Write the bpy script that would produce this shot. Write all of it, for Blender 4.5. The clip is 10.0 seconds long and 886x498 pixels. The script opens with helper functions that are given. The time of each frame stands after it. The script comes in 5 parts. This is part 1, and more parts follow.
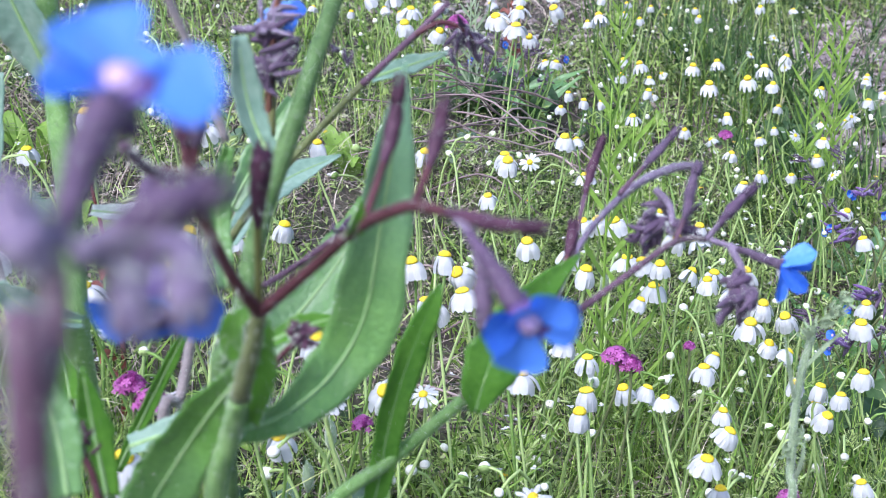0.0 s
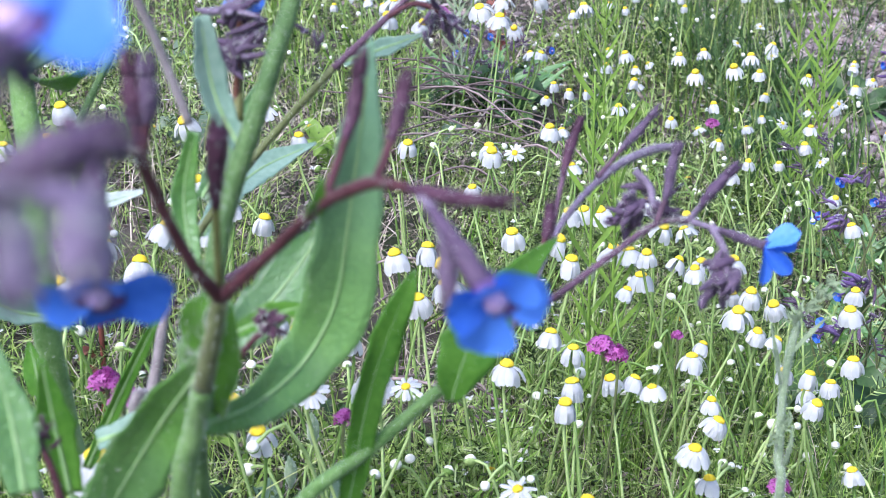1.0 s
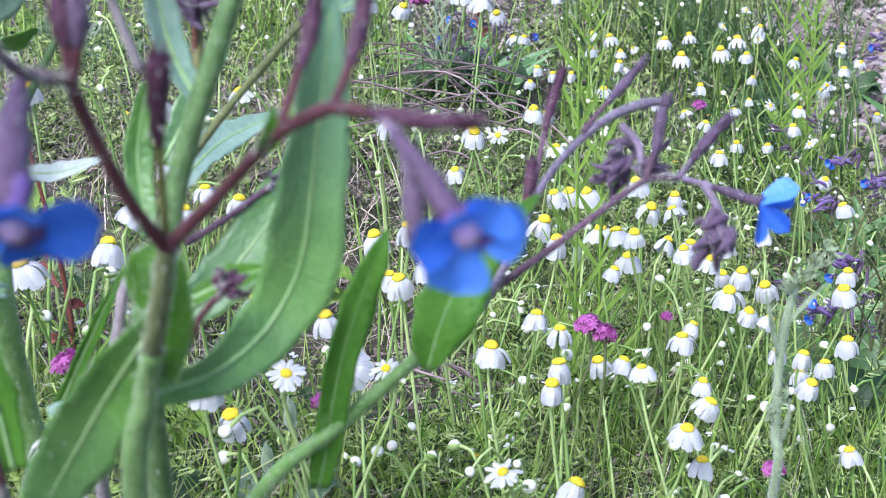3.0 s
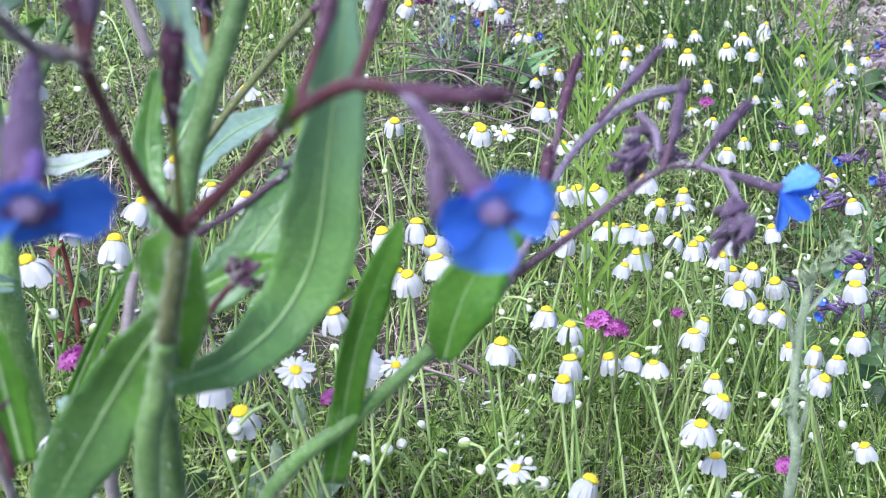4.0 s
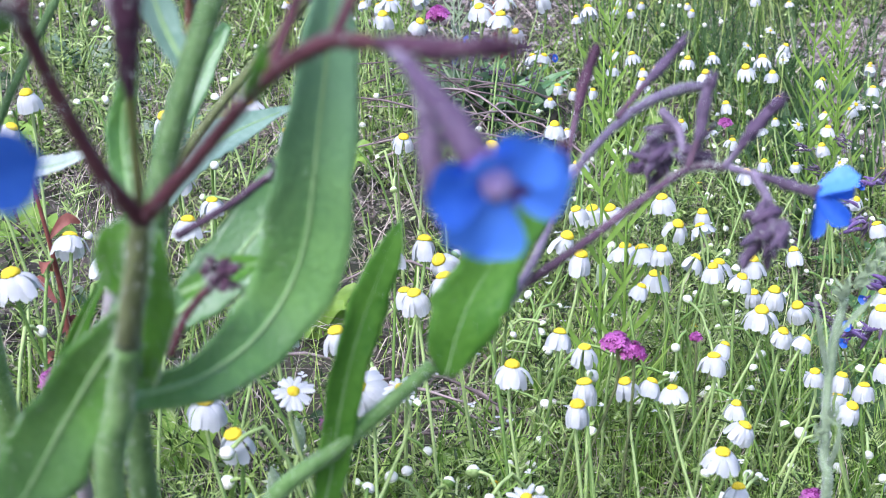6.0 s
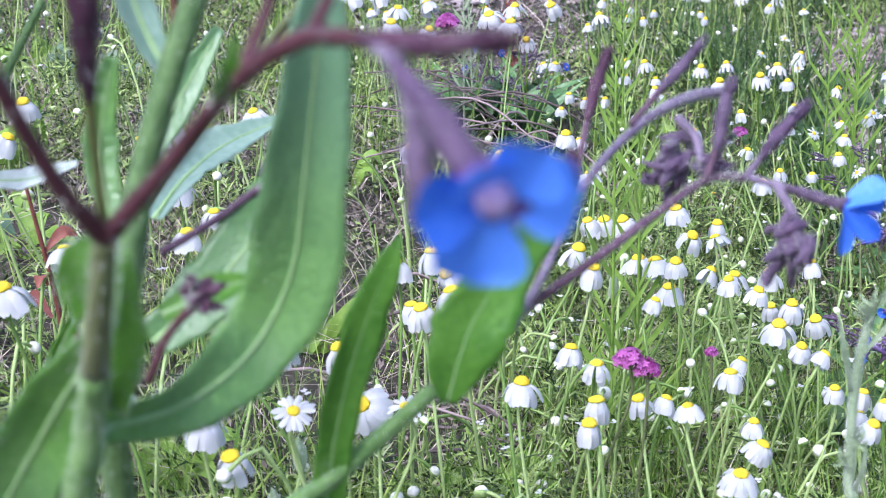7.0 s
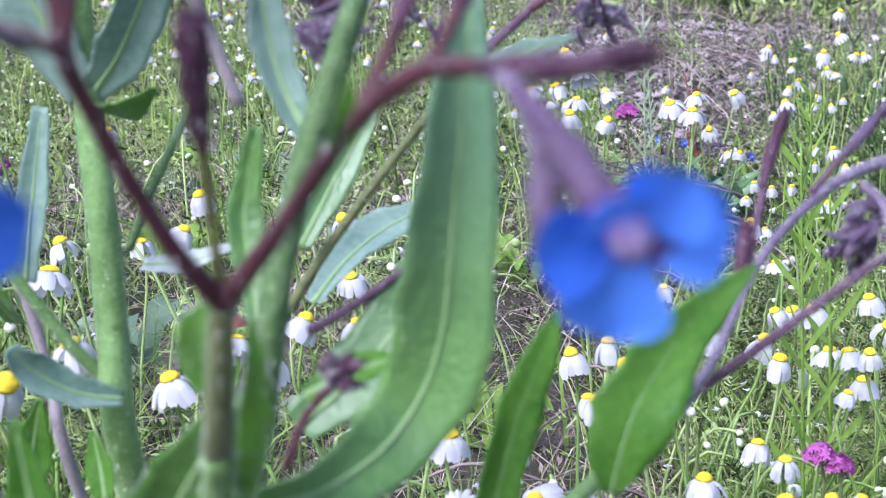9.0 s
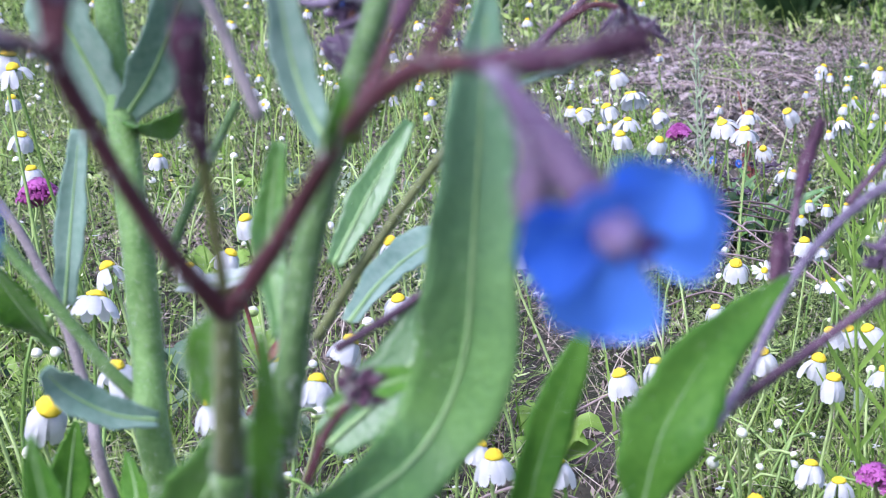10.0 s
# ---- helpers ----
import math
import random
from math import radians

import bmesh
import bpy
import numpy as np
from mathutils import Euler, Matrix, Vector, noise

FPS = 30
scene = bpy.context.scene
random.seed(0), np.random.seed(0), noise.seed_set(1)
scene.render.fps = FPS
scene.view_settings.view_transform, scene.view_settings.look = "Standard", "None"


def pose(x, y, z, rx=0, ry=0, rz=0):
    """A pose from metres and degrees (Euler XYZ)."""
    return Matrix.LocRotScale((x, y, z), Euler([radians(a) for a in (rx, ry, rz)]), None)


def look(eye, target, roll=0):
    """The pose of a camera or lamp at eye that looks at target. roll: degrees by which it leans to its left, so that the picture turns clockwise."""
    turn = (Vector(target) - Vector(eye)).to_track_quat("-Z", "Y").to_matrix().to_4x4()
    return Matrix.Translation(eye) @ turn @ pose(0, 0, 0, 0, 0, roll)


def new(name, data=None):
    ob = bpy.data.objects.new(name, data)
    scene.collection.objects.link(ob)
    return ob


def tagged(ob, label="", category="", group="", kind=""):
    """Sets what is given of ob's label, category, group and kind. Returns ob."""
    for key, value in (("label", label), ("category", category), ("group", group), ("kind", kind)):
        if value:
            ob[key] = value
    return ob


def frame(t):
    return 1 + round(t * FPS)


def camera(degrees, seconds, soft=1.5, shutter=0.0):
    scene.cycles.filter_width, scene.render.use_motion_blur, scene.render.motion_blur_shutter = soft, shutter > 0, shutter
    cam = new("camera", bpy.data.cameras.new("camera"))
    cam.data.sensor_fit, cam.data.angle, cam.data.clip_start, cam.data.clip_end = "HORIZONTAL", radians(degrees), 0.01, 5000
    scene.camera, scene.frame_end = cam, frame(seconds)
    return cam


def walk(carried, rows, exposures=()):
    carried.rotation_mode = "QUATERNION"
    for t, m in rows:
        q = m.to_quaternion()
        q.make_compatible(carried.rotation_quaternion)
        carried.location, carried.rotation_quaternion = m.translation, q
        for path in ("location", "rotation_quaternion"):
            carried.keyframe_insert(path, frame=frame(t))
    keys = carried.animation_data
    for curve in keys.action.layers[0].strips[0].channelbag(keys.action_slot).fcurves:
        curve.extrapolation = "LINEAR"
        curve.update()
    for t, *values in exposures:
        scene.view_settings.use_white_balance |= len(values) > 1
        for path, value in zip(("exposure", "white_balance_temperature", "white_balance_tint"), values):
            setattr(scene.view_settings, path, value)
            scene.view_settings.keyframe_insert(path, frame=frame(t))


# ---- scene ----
cam = camera(34.18, 10.0, soft=0.5, shutter=0.3)
PATH = [
    (0.0, pose(0.0000, -0.0000, 0.4900, 69.500, -0.000, -0.000)),
    (0.5, pose(0.0035, 0.0076, 0.4849, 69.471, 0.302, -0.305)),
    (1.0, pose(0.0047, 0.0090, 0.4832, 69.370, 0.622, -0.590)),
    (1.5, pose(0.0061, 0.0119, 0.4790, 69.442, 0.505, -0.754)),
    (2.0, pose(0.0085, 0.0159, 0.4760, 69.439, 0.738, -0.944)),
    (2.5, pose(0.0072, 0.0220, 0.4704, 69.487, 1.082, -1.229)),
    (2.7, pose(0.0078, 0.0277, 0.4671, 69.410, 1.095, -1.320)),
    (3.8, pose(0.0069, 0.0304, 0.4623, 69.263, 1.169, -1.186)),
    (4.0, pose(0.0046, 0.0335, 0.4595, 69.454, 1.378, -1.306)),
    (4.5, pose(0.0064, 0.0403, 0.4546, 69.701, 1.271, -1.227)),
    (5.0, pose(0.0061, 0.0471, 0.4504, 70.044, 1.226, -1.067)),
    (5.2, pose(0.0058, 0.0481, 0.4494, 70.172, 1.053, -0.923)),
    (6.3, pose(0.0096, 0.0687, 0.4409, 70.772, 1.370, -0.509)),
    (6.5, pose(0.0124, 0.0732, 0.4398, 70.845, 1.455, -0.393)),
    (7.0, pose(0.0096, 0.0818, 0.4375, 71.039, 1.408, -0.219)),
    (7.5, pose(0.0071, 0.0885, 0.4351, 71.342, 1.437, -0.020)),
    (8.0, pose(0.0071, 0.0931, 0.4321, 72.148, 1.861, 1.142)),
    (8.5, pose(0.0110, 0.0952, 0.4273, 73.583, 2.941, 4.387)),
    (9.0, pose(0.0143, 0.0988, 0.4271, 75.301, 3.923, 6.768)),
    (9.5, pose(0.0169, 0.1001, 0.4249, 75.894, 4.610, 7.731)),
    (10.0, pose(0.0198, 0.1030, 0.4234, 76.502, 5.069, 8.892)),
]
walk(cam, PATH, exposures=[(0.0, 1.12, 5430, 21), (5.0, 1.14, 5415, 22), (10.0, 1.13, 5350, 29)])
cam.data.dof.use_dof = True
cam.data.dof.focus_distance = 0.90
cam.data.dof.aperture_fstop = 29.0

# ---- sky and light: a bright overcast day ----
world = bpy.data.worlds.new("sky")
scene.world = world
world.use_nodes = True
wn = world.node_tree
wn.nodes.clear()
sky = wn.nodes.new("ShaderNodeTexSky")
sky.sky_type = "NISHITA"
sky.sun_disc = False
sky.sun_elevation = radians(52)
sky.sun_rotation = radians(215)
sky.air_density, sky.dust_density, sky.ozone_density = 1.0, 4.0, 1.0
bg = wn.nodes.new("ShaderNodeBackground")
bg.inputs["Strength"].default_value = 0.123
wo = wn.nodes.new("ShaderNodeOutputWorld")
wn.links.new(sky.outputs[0], bg.inputs[0])
wn.links.new(bg.outputs[0], wo.inputs[0])
sun = new("sun", bpy.data.lights.new("sun", "SUN"))
sun.data.energy = 1.8
sun.data.angle = radians(28)
sun.data.color = (1.0, 0.96, 0.9)
sun.matrix_world = look((-1.3, -1.6, 2.7), (0, 0, 0))


# ---- materials ----
def material(name, dark, light, scale=120.0, rough=0.6, bump=0.2, vary="noise", through_light=0.0, fine=6.0, stain=None, sheen=0.0, cover=None, cover_scale=2.2, cover_most=1.0, gloss=0.3, sky_sheen=None):
    """A mottled surface: colour from dark to light by two scales of noise and, where asked, by piece; leaves let some light through."""
    m = bpy.data.materials.new(name)
    m.use_nodes = True
    nt = m.node_tree
    nt.nodes.clear()
    n, link = nt.nodes.new, nt.links.new
    out = n("ShaderNodeOutputMaterial")
    b = n("ShaderNodeBsdfPrincipled")
    b.inputs["Roughness"].default_value = rough
    b.inputs["Specular IOR Level"].default_value = gloss
    if sheen:
        b.inputs["Sheen Weight"].default_value = sheen
    co = n("ShaderNodeTexCoord")
    big, small = n("ShaderNodeTexNoise"), n("ShaderNodeTexNoise")
    big.inputs["Scale"].default_value = scale
    big.inputs["Detail"].default_value = 3
    small.inputs["Scale"].default_value = scale * fine
    small.inputs["Detail"].default_value = 2
    link(co.outputs["Object"], big.inputs["Vector"])
    link(co.outputs["Object"], small.inputs["Vector"])
    mix = n("ShaderNodeMath")
    mix.operation = "MULTIPLY_ADD"
    mix.inputs[1].default_value = 0.45
    link(small.outputs["Fac"], mix.inputs[0])
    half = n("ShaderNodeMath")
    half.operation = "MULTIPLY"
    half.inputs[1].default_value = 0.55
    link(big.outputs["Fac"], half.inputs[0])
    link(half.outputs[0], mix.inputs[2])
    fac = mix.outputs[0]
    if vary != "noise":
        info = n("ShaderNodeNewGeometry") if vary == "island" else n("ShaderNodeObjectInfo")
        rnd = info.outputs["Random Per Island"] if vary == "island" else info.outputs["Random"]
        add = n("ShaderNodeMath")
        add.operation = "MULTIPLY_ADD"
        add.inputs[1].default_value = 0.6
        link(rnd, add.inputs[0])
        low = n("ShaderNodeMath")
        low.operation = "MULTIPLY_ADD"
        low.inputs[1].default_value, low.inputs[2].default_value = 0.8, -0.20
        link(fac, low.inputs[0])
        link(low.outputs[0], add.inputs[2])
        fac = add.outputs[0]
    ramp = n("ShaderNodeValToRGB")
    ramp.color_ramp.elements[0].position, ramp.color_ramp.elements[1].position = 0.3, 0.7
    ramp.color_ramp.elements[0].color = (*dark, 1)
    ramp.color_ramp.elements[1].color = (*light, 1)
    if stain:
        e = ramp.color_ramp.elements.new(0.92)
        e.color = (*stain, 1)
    link(fac, ramp.inputs[0])
    colour = ramp.outputs[0]
    if cover:
        moss, edge, blend = n("ShaderNodeTexNoise"), n("ShaderNodeMapRange"), n("ShaderNodeMix")
        moss.inputs["Scale"].default_value = cover_scale
        moss.inputs["Detail"].default_value = 6
        link(co.outputs["Object"], moss.inputs["Vector"])
        edge.inputs["From Min"].default_value, edge.inputs["From Max"].default_value = 0.42, 0.56
        edge.inputs["To Max"].default_value = cover_most
        link(moss.outputs["Fac"], edge.inputs["Value"])
        blend.data_type = "RGBA"
        link(edge.outputs[0], blend.inputs[0])
        link(colour, blend.inputs[6])
        blend.inputs[7].default_value = (*cover, 1)
        colour = blend.outputs[2]
    # Sheen of the sky painted into the colour, stronger with height.
    if sky_sheen:
        (low, high), sheen_colour = sky_sheen
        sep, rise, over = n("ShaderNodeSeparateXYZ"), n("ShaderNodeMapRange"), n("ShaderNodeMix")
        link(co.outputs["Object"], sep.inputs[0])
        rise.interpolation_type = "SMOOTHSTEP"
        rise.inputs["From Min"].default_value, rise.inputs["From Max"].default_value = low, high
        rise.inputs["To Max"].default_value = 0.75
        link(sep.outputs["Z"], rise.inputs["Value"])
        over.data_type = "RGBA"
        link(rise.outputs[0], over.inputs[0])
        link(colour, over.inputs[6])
        over.inputs[7].default_value = (*sheen_colour, 1)
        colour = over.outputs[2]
    link(colour, b.inputs["Base Color"])
    if bump:
        bp = n("ShaderNodeBump")
        bp.inputs["Strength"].default_value = bump
        bp.inputs["Distance"].default_value = 0.0006
        link(small.outputs["Fac"], bp.inputs["Height"])
        link(bp.outputs[0], b.inputs["Normal"])
    if through_light:
        tr = n("ShaderNodeBsdfTranslucent")
        link(colour, tr.inputs["Color"])
        ms = n("ShaderNodeMixShader")
        ms.inputs[0].default_value = through_light
        link(b.outputs[0], ms.inputs[1])
        link(tr.outputs[0], ms.inputs[2])
        link(ms.outputs[0], out.inputs[0])
    else:
        link(b.outputs[0], out.inputs[0])
    return m


SOIL = material("soil", (0.022, 0.019, 0.014), (0.15, 0.125, 0.10), 18, 0.95, 1.0, fine=16, cover=(0.035, 0.046, 0.018))
GRAVEL = material("gravel", (0.14, 0.115, 0.108), (0.38, 0.325, 0.315), 60, 0.9, 0.4, "island")
LEAF = material("bugloss_leaf", (0.065, 0.205, 0.018), (0.165, 0.365, 0.065), 110, 0.36, 0.9, through_light=0.32, sheen=0.18, cover=(0.19, 0.34, 0.18), cover_scale=14, cover_most=0.45, gloss=0.8)
# The long leaf: its upper part is tinted bluish in place of reflected sky.
LEAF_SKYLIT = material("skylit_bugloss_leaf", (0.075, 0.225, 0.018), (0.18, 0.385, 0.060), 110, 0.40, 0.9, through_light=0.30, sheen=0.25, cover=(0.19, 0.34, 0.18), cover_scale=14, cover_most=0.3, gloss=0.5, sky_sheen=((0.262, 0.335), (0.225, 0.40, 0.28)))
LEAF_PALE = material("bugloss_leaf_pale", (0.14, 0.27, 0.18), (0.30, 0.43, 0.33), 60, 0.5, 0.5, through_light=0.25, sheen=0.3)
RIB = material("midrib", (0.20, 0.35, 0.12), (0.31, 0.46, 0.20), 150, 0.5, 0.3)
STEM = material("bugloss_stem", (0.035, 0.090, 0.018), (0.135, 0.235, 0.075), 200, 0.6, 1.0, sheen=0.1)
STEM_PALE = material("pale_hairy_stem", (0.075, 0.18, 0.03), (0.22, 0.37, 0.12), 200, 0.6, 0.8, sheen=0.15)
LEAF_WHITE = material("whitish_leaf", (0.33, 0.42, 0.37), (0.58, 0.65, 0.60), 80, 0.5, 0.5, through_light=0.2, sheen=0.3)
LEAF_FRESH = material("fresh_leaf", (0.060, 0.21, 0.012), (0.145, 0.345, 0.035), 90, 0.45, 0.6, through_light=0.4, sheen=0.15, gloss=0.4)
STEM_BROWN = material("brownish_stem", (0.075, 0.085, 0.030), (0.17, 0.21, 0.075), 200, 0.6, 0.5, sheen=0.1)
GREY_STALK = material("grey_stalk", (0.15, 0.13, 0.125), (0.29, 0.26, 0.255), 200, 0.6, 0.4, sheen=0.2)
STEM_OLIVE = material("olive_stem", (0.10, 0.11, 0.03), (0.18, 0.19, 0.06), 120, 0.6, 0.3)
PURPLE = material("purple_stem", (0.040, 0.012, 0.014), (0.108, 0.036, 0.044), 150, 0.6, 0.5, sheen=0.05)
RED_STEM = material("red_brown_stem", (0.085, 0.035, 0.022), (0.19, 0.085, 0.05), 150, 0.6, 0.4)
MAUVE = material("mauve_stem", (0.10, 0.076, 0.112), (0.24, 0.198, 0.27), 200, 0.6, 0.5, sheen=0.2)
DUSK = material("dusky_stem", (0.055, 0.028, 0.046), (0.14, 0.078, 0.112), 200, 0.6, 0.5, sheen=0.15)
CALYX = material("calyx", (0.040, 0.026, 0.046), (0.135, 0.094, 0.15), 320, 0.6, 0.6, sheen=0.15)
CALYX_RED = material("calyx_red", (0.036, 0.014, 0.028), (0.098, 0.042, 0.068), 220, 0.6, 0.5)
LILAC = material("lilac_calyx", (0.048, 0.030, 0.058), (0.122, 0.080, 0.135), 260, 0.6, 0.5, sheen=0.04)
LILAC_LIGHT = material("light_lilac_calyx", (0.14, 0.105, 0.175), (0.29, 0.235, 0.34), 260, 0.6, 0.4, sheen=0.2)
BLUE = material("blue_petal", (0.033, 0.115, 0.53), (0.10, 0.255, 0.78), 160, 0.5, 0.2, "object", through_light=0.25)
# Lighter copy of the blue petal: light from above is in the colour.
BLUE_LIT = material("lit_blue_petal", (0.07, 0.24, 0.76), (0.19, 0.44, 0.89), 160, 0.5, 0.2, through_light=0.3)
EYE = material("flower_eye", (0.42, 0.25, 0.55), (0.80, 0.66, 0.82), 900, 0.7, 0.5)
VIOLET = material("violet_throat", (0.065, 0.040, 0.13), (0.14, 0.085, 0.24), 300, 0.6, 0.2)
HAIR = material("hair", (0.42, 0.47, 0.39), (0.62, 0.66, 0.58), 100, 0.5, 0.0)
WHITE = material("white_petal", (0.60, 0.625, 0.62), (0.72, 0.735, 0.725), 260, 0.6, 0.2, "object", through_light=0.4)
WHITE_FAR = material("far_white_petal", (0.55, 0.57, 0.56), (0.70, 0.71, 0.695), 260, 0.6, 0.0, "island", through_light=0.25)
YELLOW = material("yellow_disc", (0.82, 0.56, 0.01), (0.92, 0.76, 0.035), 500, 0.7, 0.9)
BUDWHITE = material("bud_white", (0.62, 0.64, 0.50), (0.80, 0.80, 0.70), 300, 0.6, 0.3, "object")
DAISY_STEM = material("daisy_stem", (0.15, 0.26, 0.055), (0.38, 0.50, 0.18), 90, 0.6, 0.2, "object")
GRASS = material("grass", (0.075, 0.15, 0.018), (0.46, 0.61, 0.15), 25, 0.55, 0.0, "island", through_light=0.28, stain=(0.66, 0.63, 0.36))
BLADE = material("broad_grass", (0.11, 0.235, 0.026), (0.31, 0.48, 0.085), 25, 0.5, 0.0, "island", through_light=0.32)
HERB = material("herb_leaf", (0.020, 0.045, 0.009), (0.36, 0.49, 0.135), 20, 0.6, 0.0, "island", through_light=0.18, stain=(0.56, 0.58, 0.38))
STRAW = material("straw", (0.24, 0.19, 0.15), (0.62, 0.55, 0.44), 40, 0.7, 0.2, "island")
DEAD_STALK = material("dead_stalk", (0.13, 0.10, 0.095), (0.33, 0.265, 0.245), 60, 0.7, 0.3, "object")
LITTER = material("litter", (0.040, 0.031, 0.025), (0.29, 0.24, 0.205), 40, 0.8, 0.2, "island")
PINK = material("pink_floret", (0.20, 0.022, 0.14), (0.48, 0.14, 0.39), 200, 0.6, 0.1, "object", through_light=0.25)
RUSSET = material("russet_leaf", (0.12, 0.03, 0.025), (0.27, 0.10, 0.07), 60, 0.6, 0.3, "object", through_light=0.2)
SPIKE = material("pale_spike", (0.16, 0.24, 0.115), (0.34, 0.43, 0.25), 150, 0.7, 0.5, sheen=0.4)
YELLOW_SMALL = material("small_yellow", (0.70, 0.45, 0.01), (0.85, 0.62, 0.04), 200, 0.6, 0.0, "island")


# ---- mesh helpers ----
ORIGIN = {}


def thing(name, base, label, category, group="", kind=""):
    ob = new(name)
    ob.empty_display_size = 0.01
    ob.location = base
    ORIGIN[ob.name] = Vector(base)
    return tagged(ob, label, category, group, kind)


def mesh_of(name, verts, faces, mat, smooth=True):
    me = bpy.data.meshes.new(name)
    me.from_pydata([tuple(v) for v in verts], [], [tuple(f) for f in faces])
    me.materials.append(mat)
    if smooth:
        me.polygons.foreach_set("use_smooth", [True] * len(me.polygons))
    me.update()
    return me


def part(name, geo, mat, parent, label="", smooth=True, solid=0.0):
    """Links verts and faces, given in world places, as one mesh under a thing or a part."""
    o = ORIGIN[parent.name]
    v = np.asarray(geo[0], float) - np.array(o)
    ob = new(name, mesh_of(name, v, geo[1], mat, smooth))
    ob.parent = parent
    ORIGIN[ob.name] = o
    if solid:
        sd = ob.modifiers.new("thickness", "SOLIDIFY")
        sd.thickness, sd.offset = solid, 0
    return tagged(ob, label)


def big_mesh(name, verts, quads, mat):
    """A mesh of very many quads."""
    me = bpy.data.meshes.new(name)
    me.vertices.add(len(verts))
    me.vertices.foreach_set("co", np.asarray(verts, np.float32).ravel())
    me.loops.add(quads.size)
    me.loops.foreach_set("vertex_index", quads.astype(np.int32).ravel())
    me.polygons.add(len(quads))
    me.polygons.foreach_set("loop_start", np.arange(0, quads.size, quads.shape[1], dtype=np.int32))
    me.materials.append(mat)
    me.polygons.foreach_set("use_smooth", np.ones(len(quads), bool))
    me.update(calc_edges=True)
    me.validate()
    return me


def join(*geos):
    vs, fs, k = [], [], 0
    for v, f in geos:
        vs.extend([tuple(a) for a in v])
        fs.extend([tuple(i + k for i in q) for q in f])
        k += len(v)
    return vs, fs


def unit(v):
    return v / (np.linalg.norm(v) + 1e-12)


def spline(pts, n):
    """n points on a smooth curve through pts."""
    p = np.array(pts, float)
    p = np.vstack([2 * p[0] - p[1], p, 2 * p[-1] - p[-2]])
    k = len(p) - 3
    out = []
    for u in np.linspace(0, k, n):
        i = min(int(u), k - 1)
        t = u - i
        a, b, c, d = p[i:i + 4]
        out.append(0.5 * (2 * b + (c - a) * t + (2 * a - 5 * b + 4 * c - d) * t * t + (3 * b - a - 3 * c + d) * t ** 3))
    return np.array(out)


def frames_along(c, hint=(0.3, -0.9, 0.2)):
    t = np.gradient(c, axis=0)
    t /= np.linalg.norm(t, axis=1, keepdims=True) + 1e-12
    side = np.array([unit(np.cross(a, hint)) for a in t])
    return t, side, np.cross(side, t)


def tube(pts, radii, seg=8, n=0, lump=0.0):
    """A round stem through pts; radii are spread evenly along it."""
    n = n or max(8, 5 * len(pts))
    c = spline(pts, n)
    r = np.interp(np.linspace(0, 1, n), np.linspace(0, 1, len(radii)), radii)
    t, s, u = frames_along(c)
    a = np.linspace(0, 2 * math.pi, seg, endpoint=False)
    v = []
    for i in range(n):
        rr = r[i] * (1 + lump * np.sin(3 * a + i * 0.9))
        v.extend(c[i] + np.outer(np.cos(a) * rr, s[i]) + np.outer(np.sin(a) * rr, u[i]))
    f = [(i * seg + j, i * seg + (j + 1) % seg, (i + 1) * seg + (j + 1) % seg, (i + 1) * seg + j) for i in range(n - 1) for j in range(seg)]
    f.append(tuple(range(seg))[::-1])
    f.append(tuple((n - 1) * seg + j for j in range(seg)))
    return v, f


def blade(pts, half, face=(0.1, -0.9, 0.35), fold=0.25, wave=0.12, n=30, m=9, seed=1, tip=0.04):
    """A leaf along pts: half widths spread along it, folded at the midrib, with an uneven margin."""
    rng = random.Random(seed)
    c = spline(pts, n)
    w = np.interp(np.linspace(0, 1, n), np.linspace(0, 1, len(half)), half)
    w = np.maximum(w, tip * max(half))
    t, s, u = frames_along(c, face)
    ph = [rng.uniform(0, 6.28) for _ in range(4)]
    v = []
    for i in range(n):
        q = i / (n - 1)
        for j in range(m):
            x = 2 * j / (m - 1) - 1
            edge = 1 + 0.06 * math.sin(q * 23 + ph[0] + (x > 0) * 2) + 0.04 * math.sin(q * 51 + ph[1])
            lift = -fold * abs(x) ** 1.4 + wave * x * x * math.sin(q * 9 + ph[2] + (x > 0) * 1.7) + 0.10 * math.sin(j * 2.6 + q * 34) * (1 - abs(x)) * abs(x) + 0.04 * abs(x) * math.sin(q * 60 + abs(x) * 7)
            v.append(c[i] + s[i] * x * w[i] * edge - u[i] * lift * w[i])
    f = [(i * m + j, i * m + j + 1, (i + 1) * m + j + 1, (i + 1) * m + j) for i in range(n - 1) for j in range(m - 1)]
    return v, f


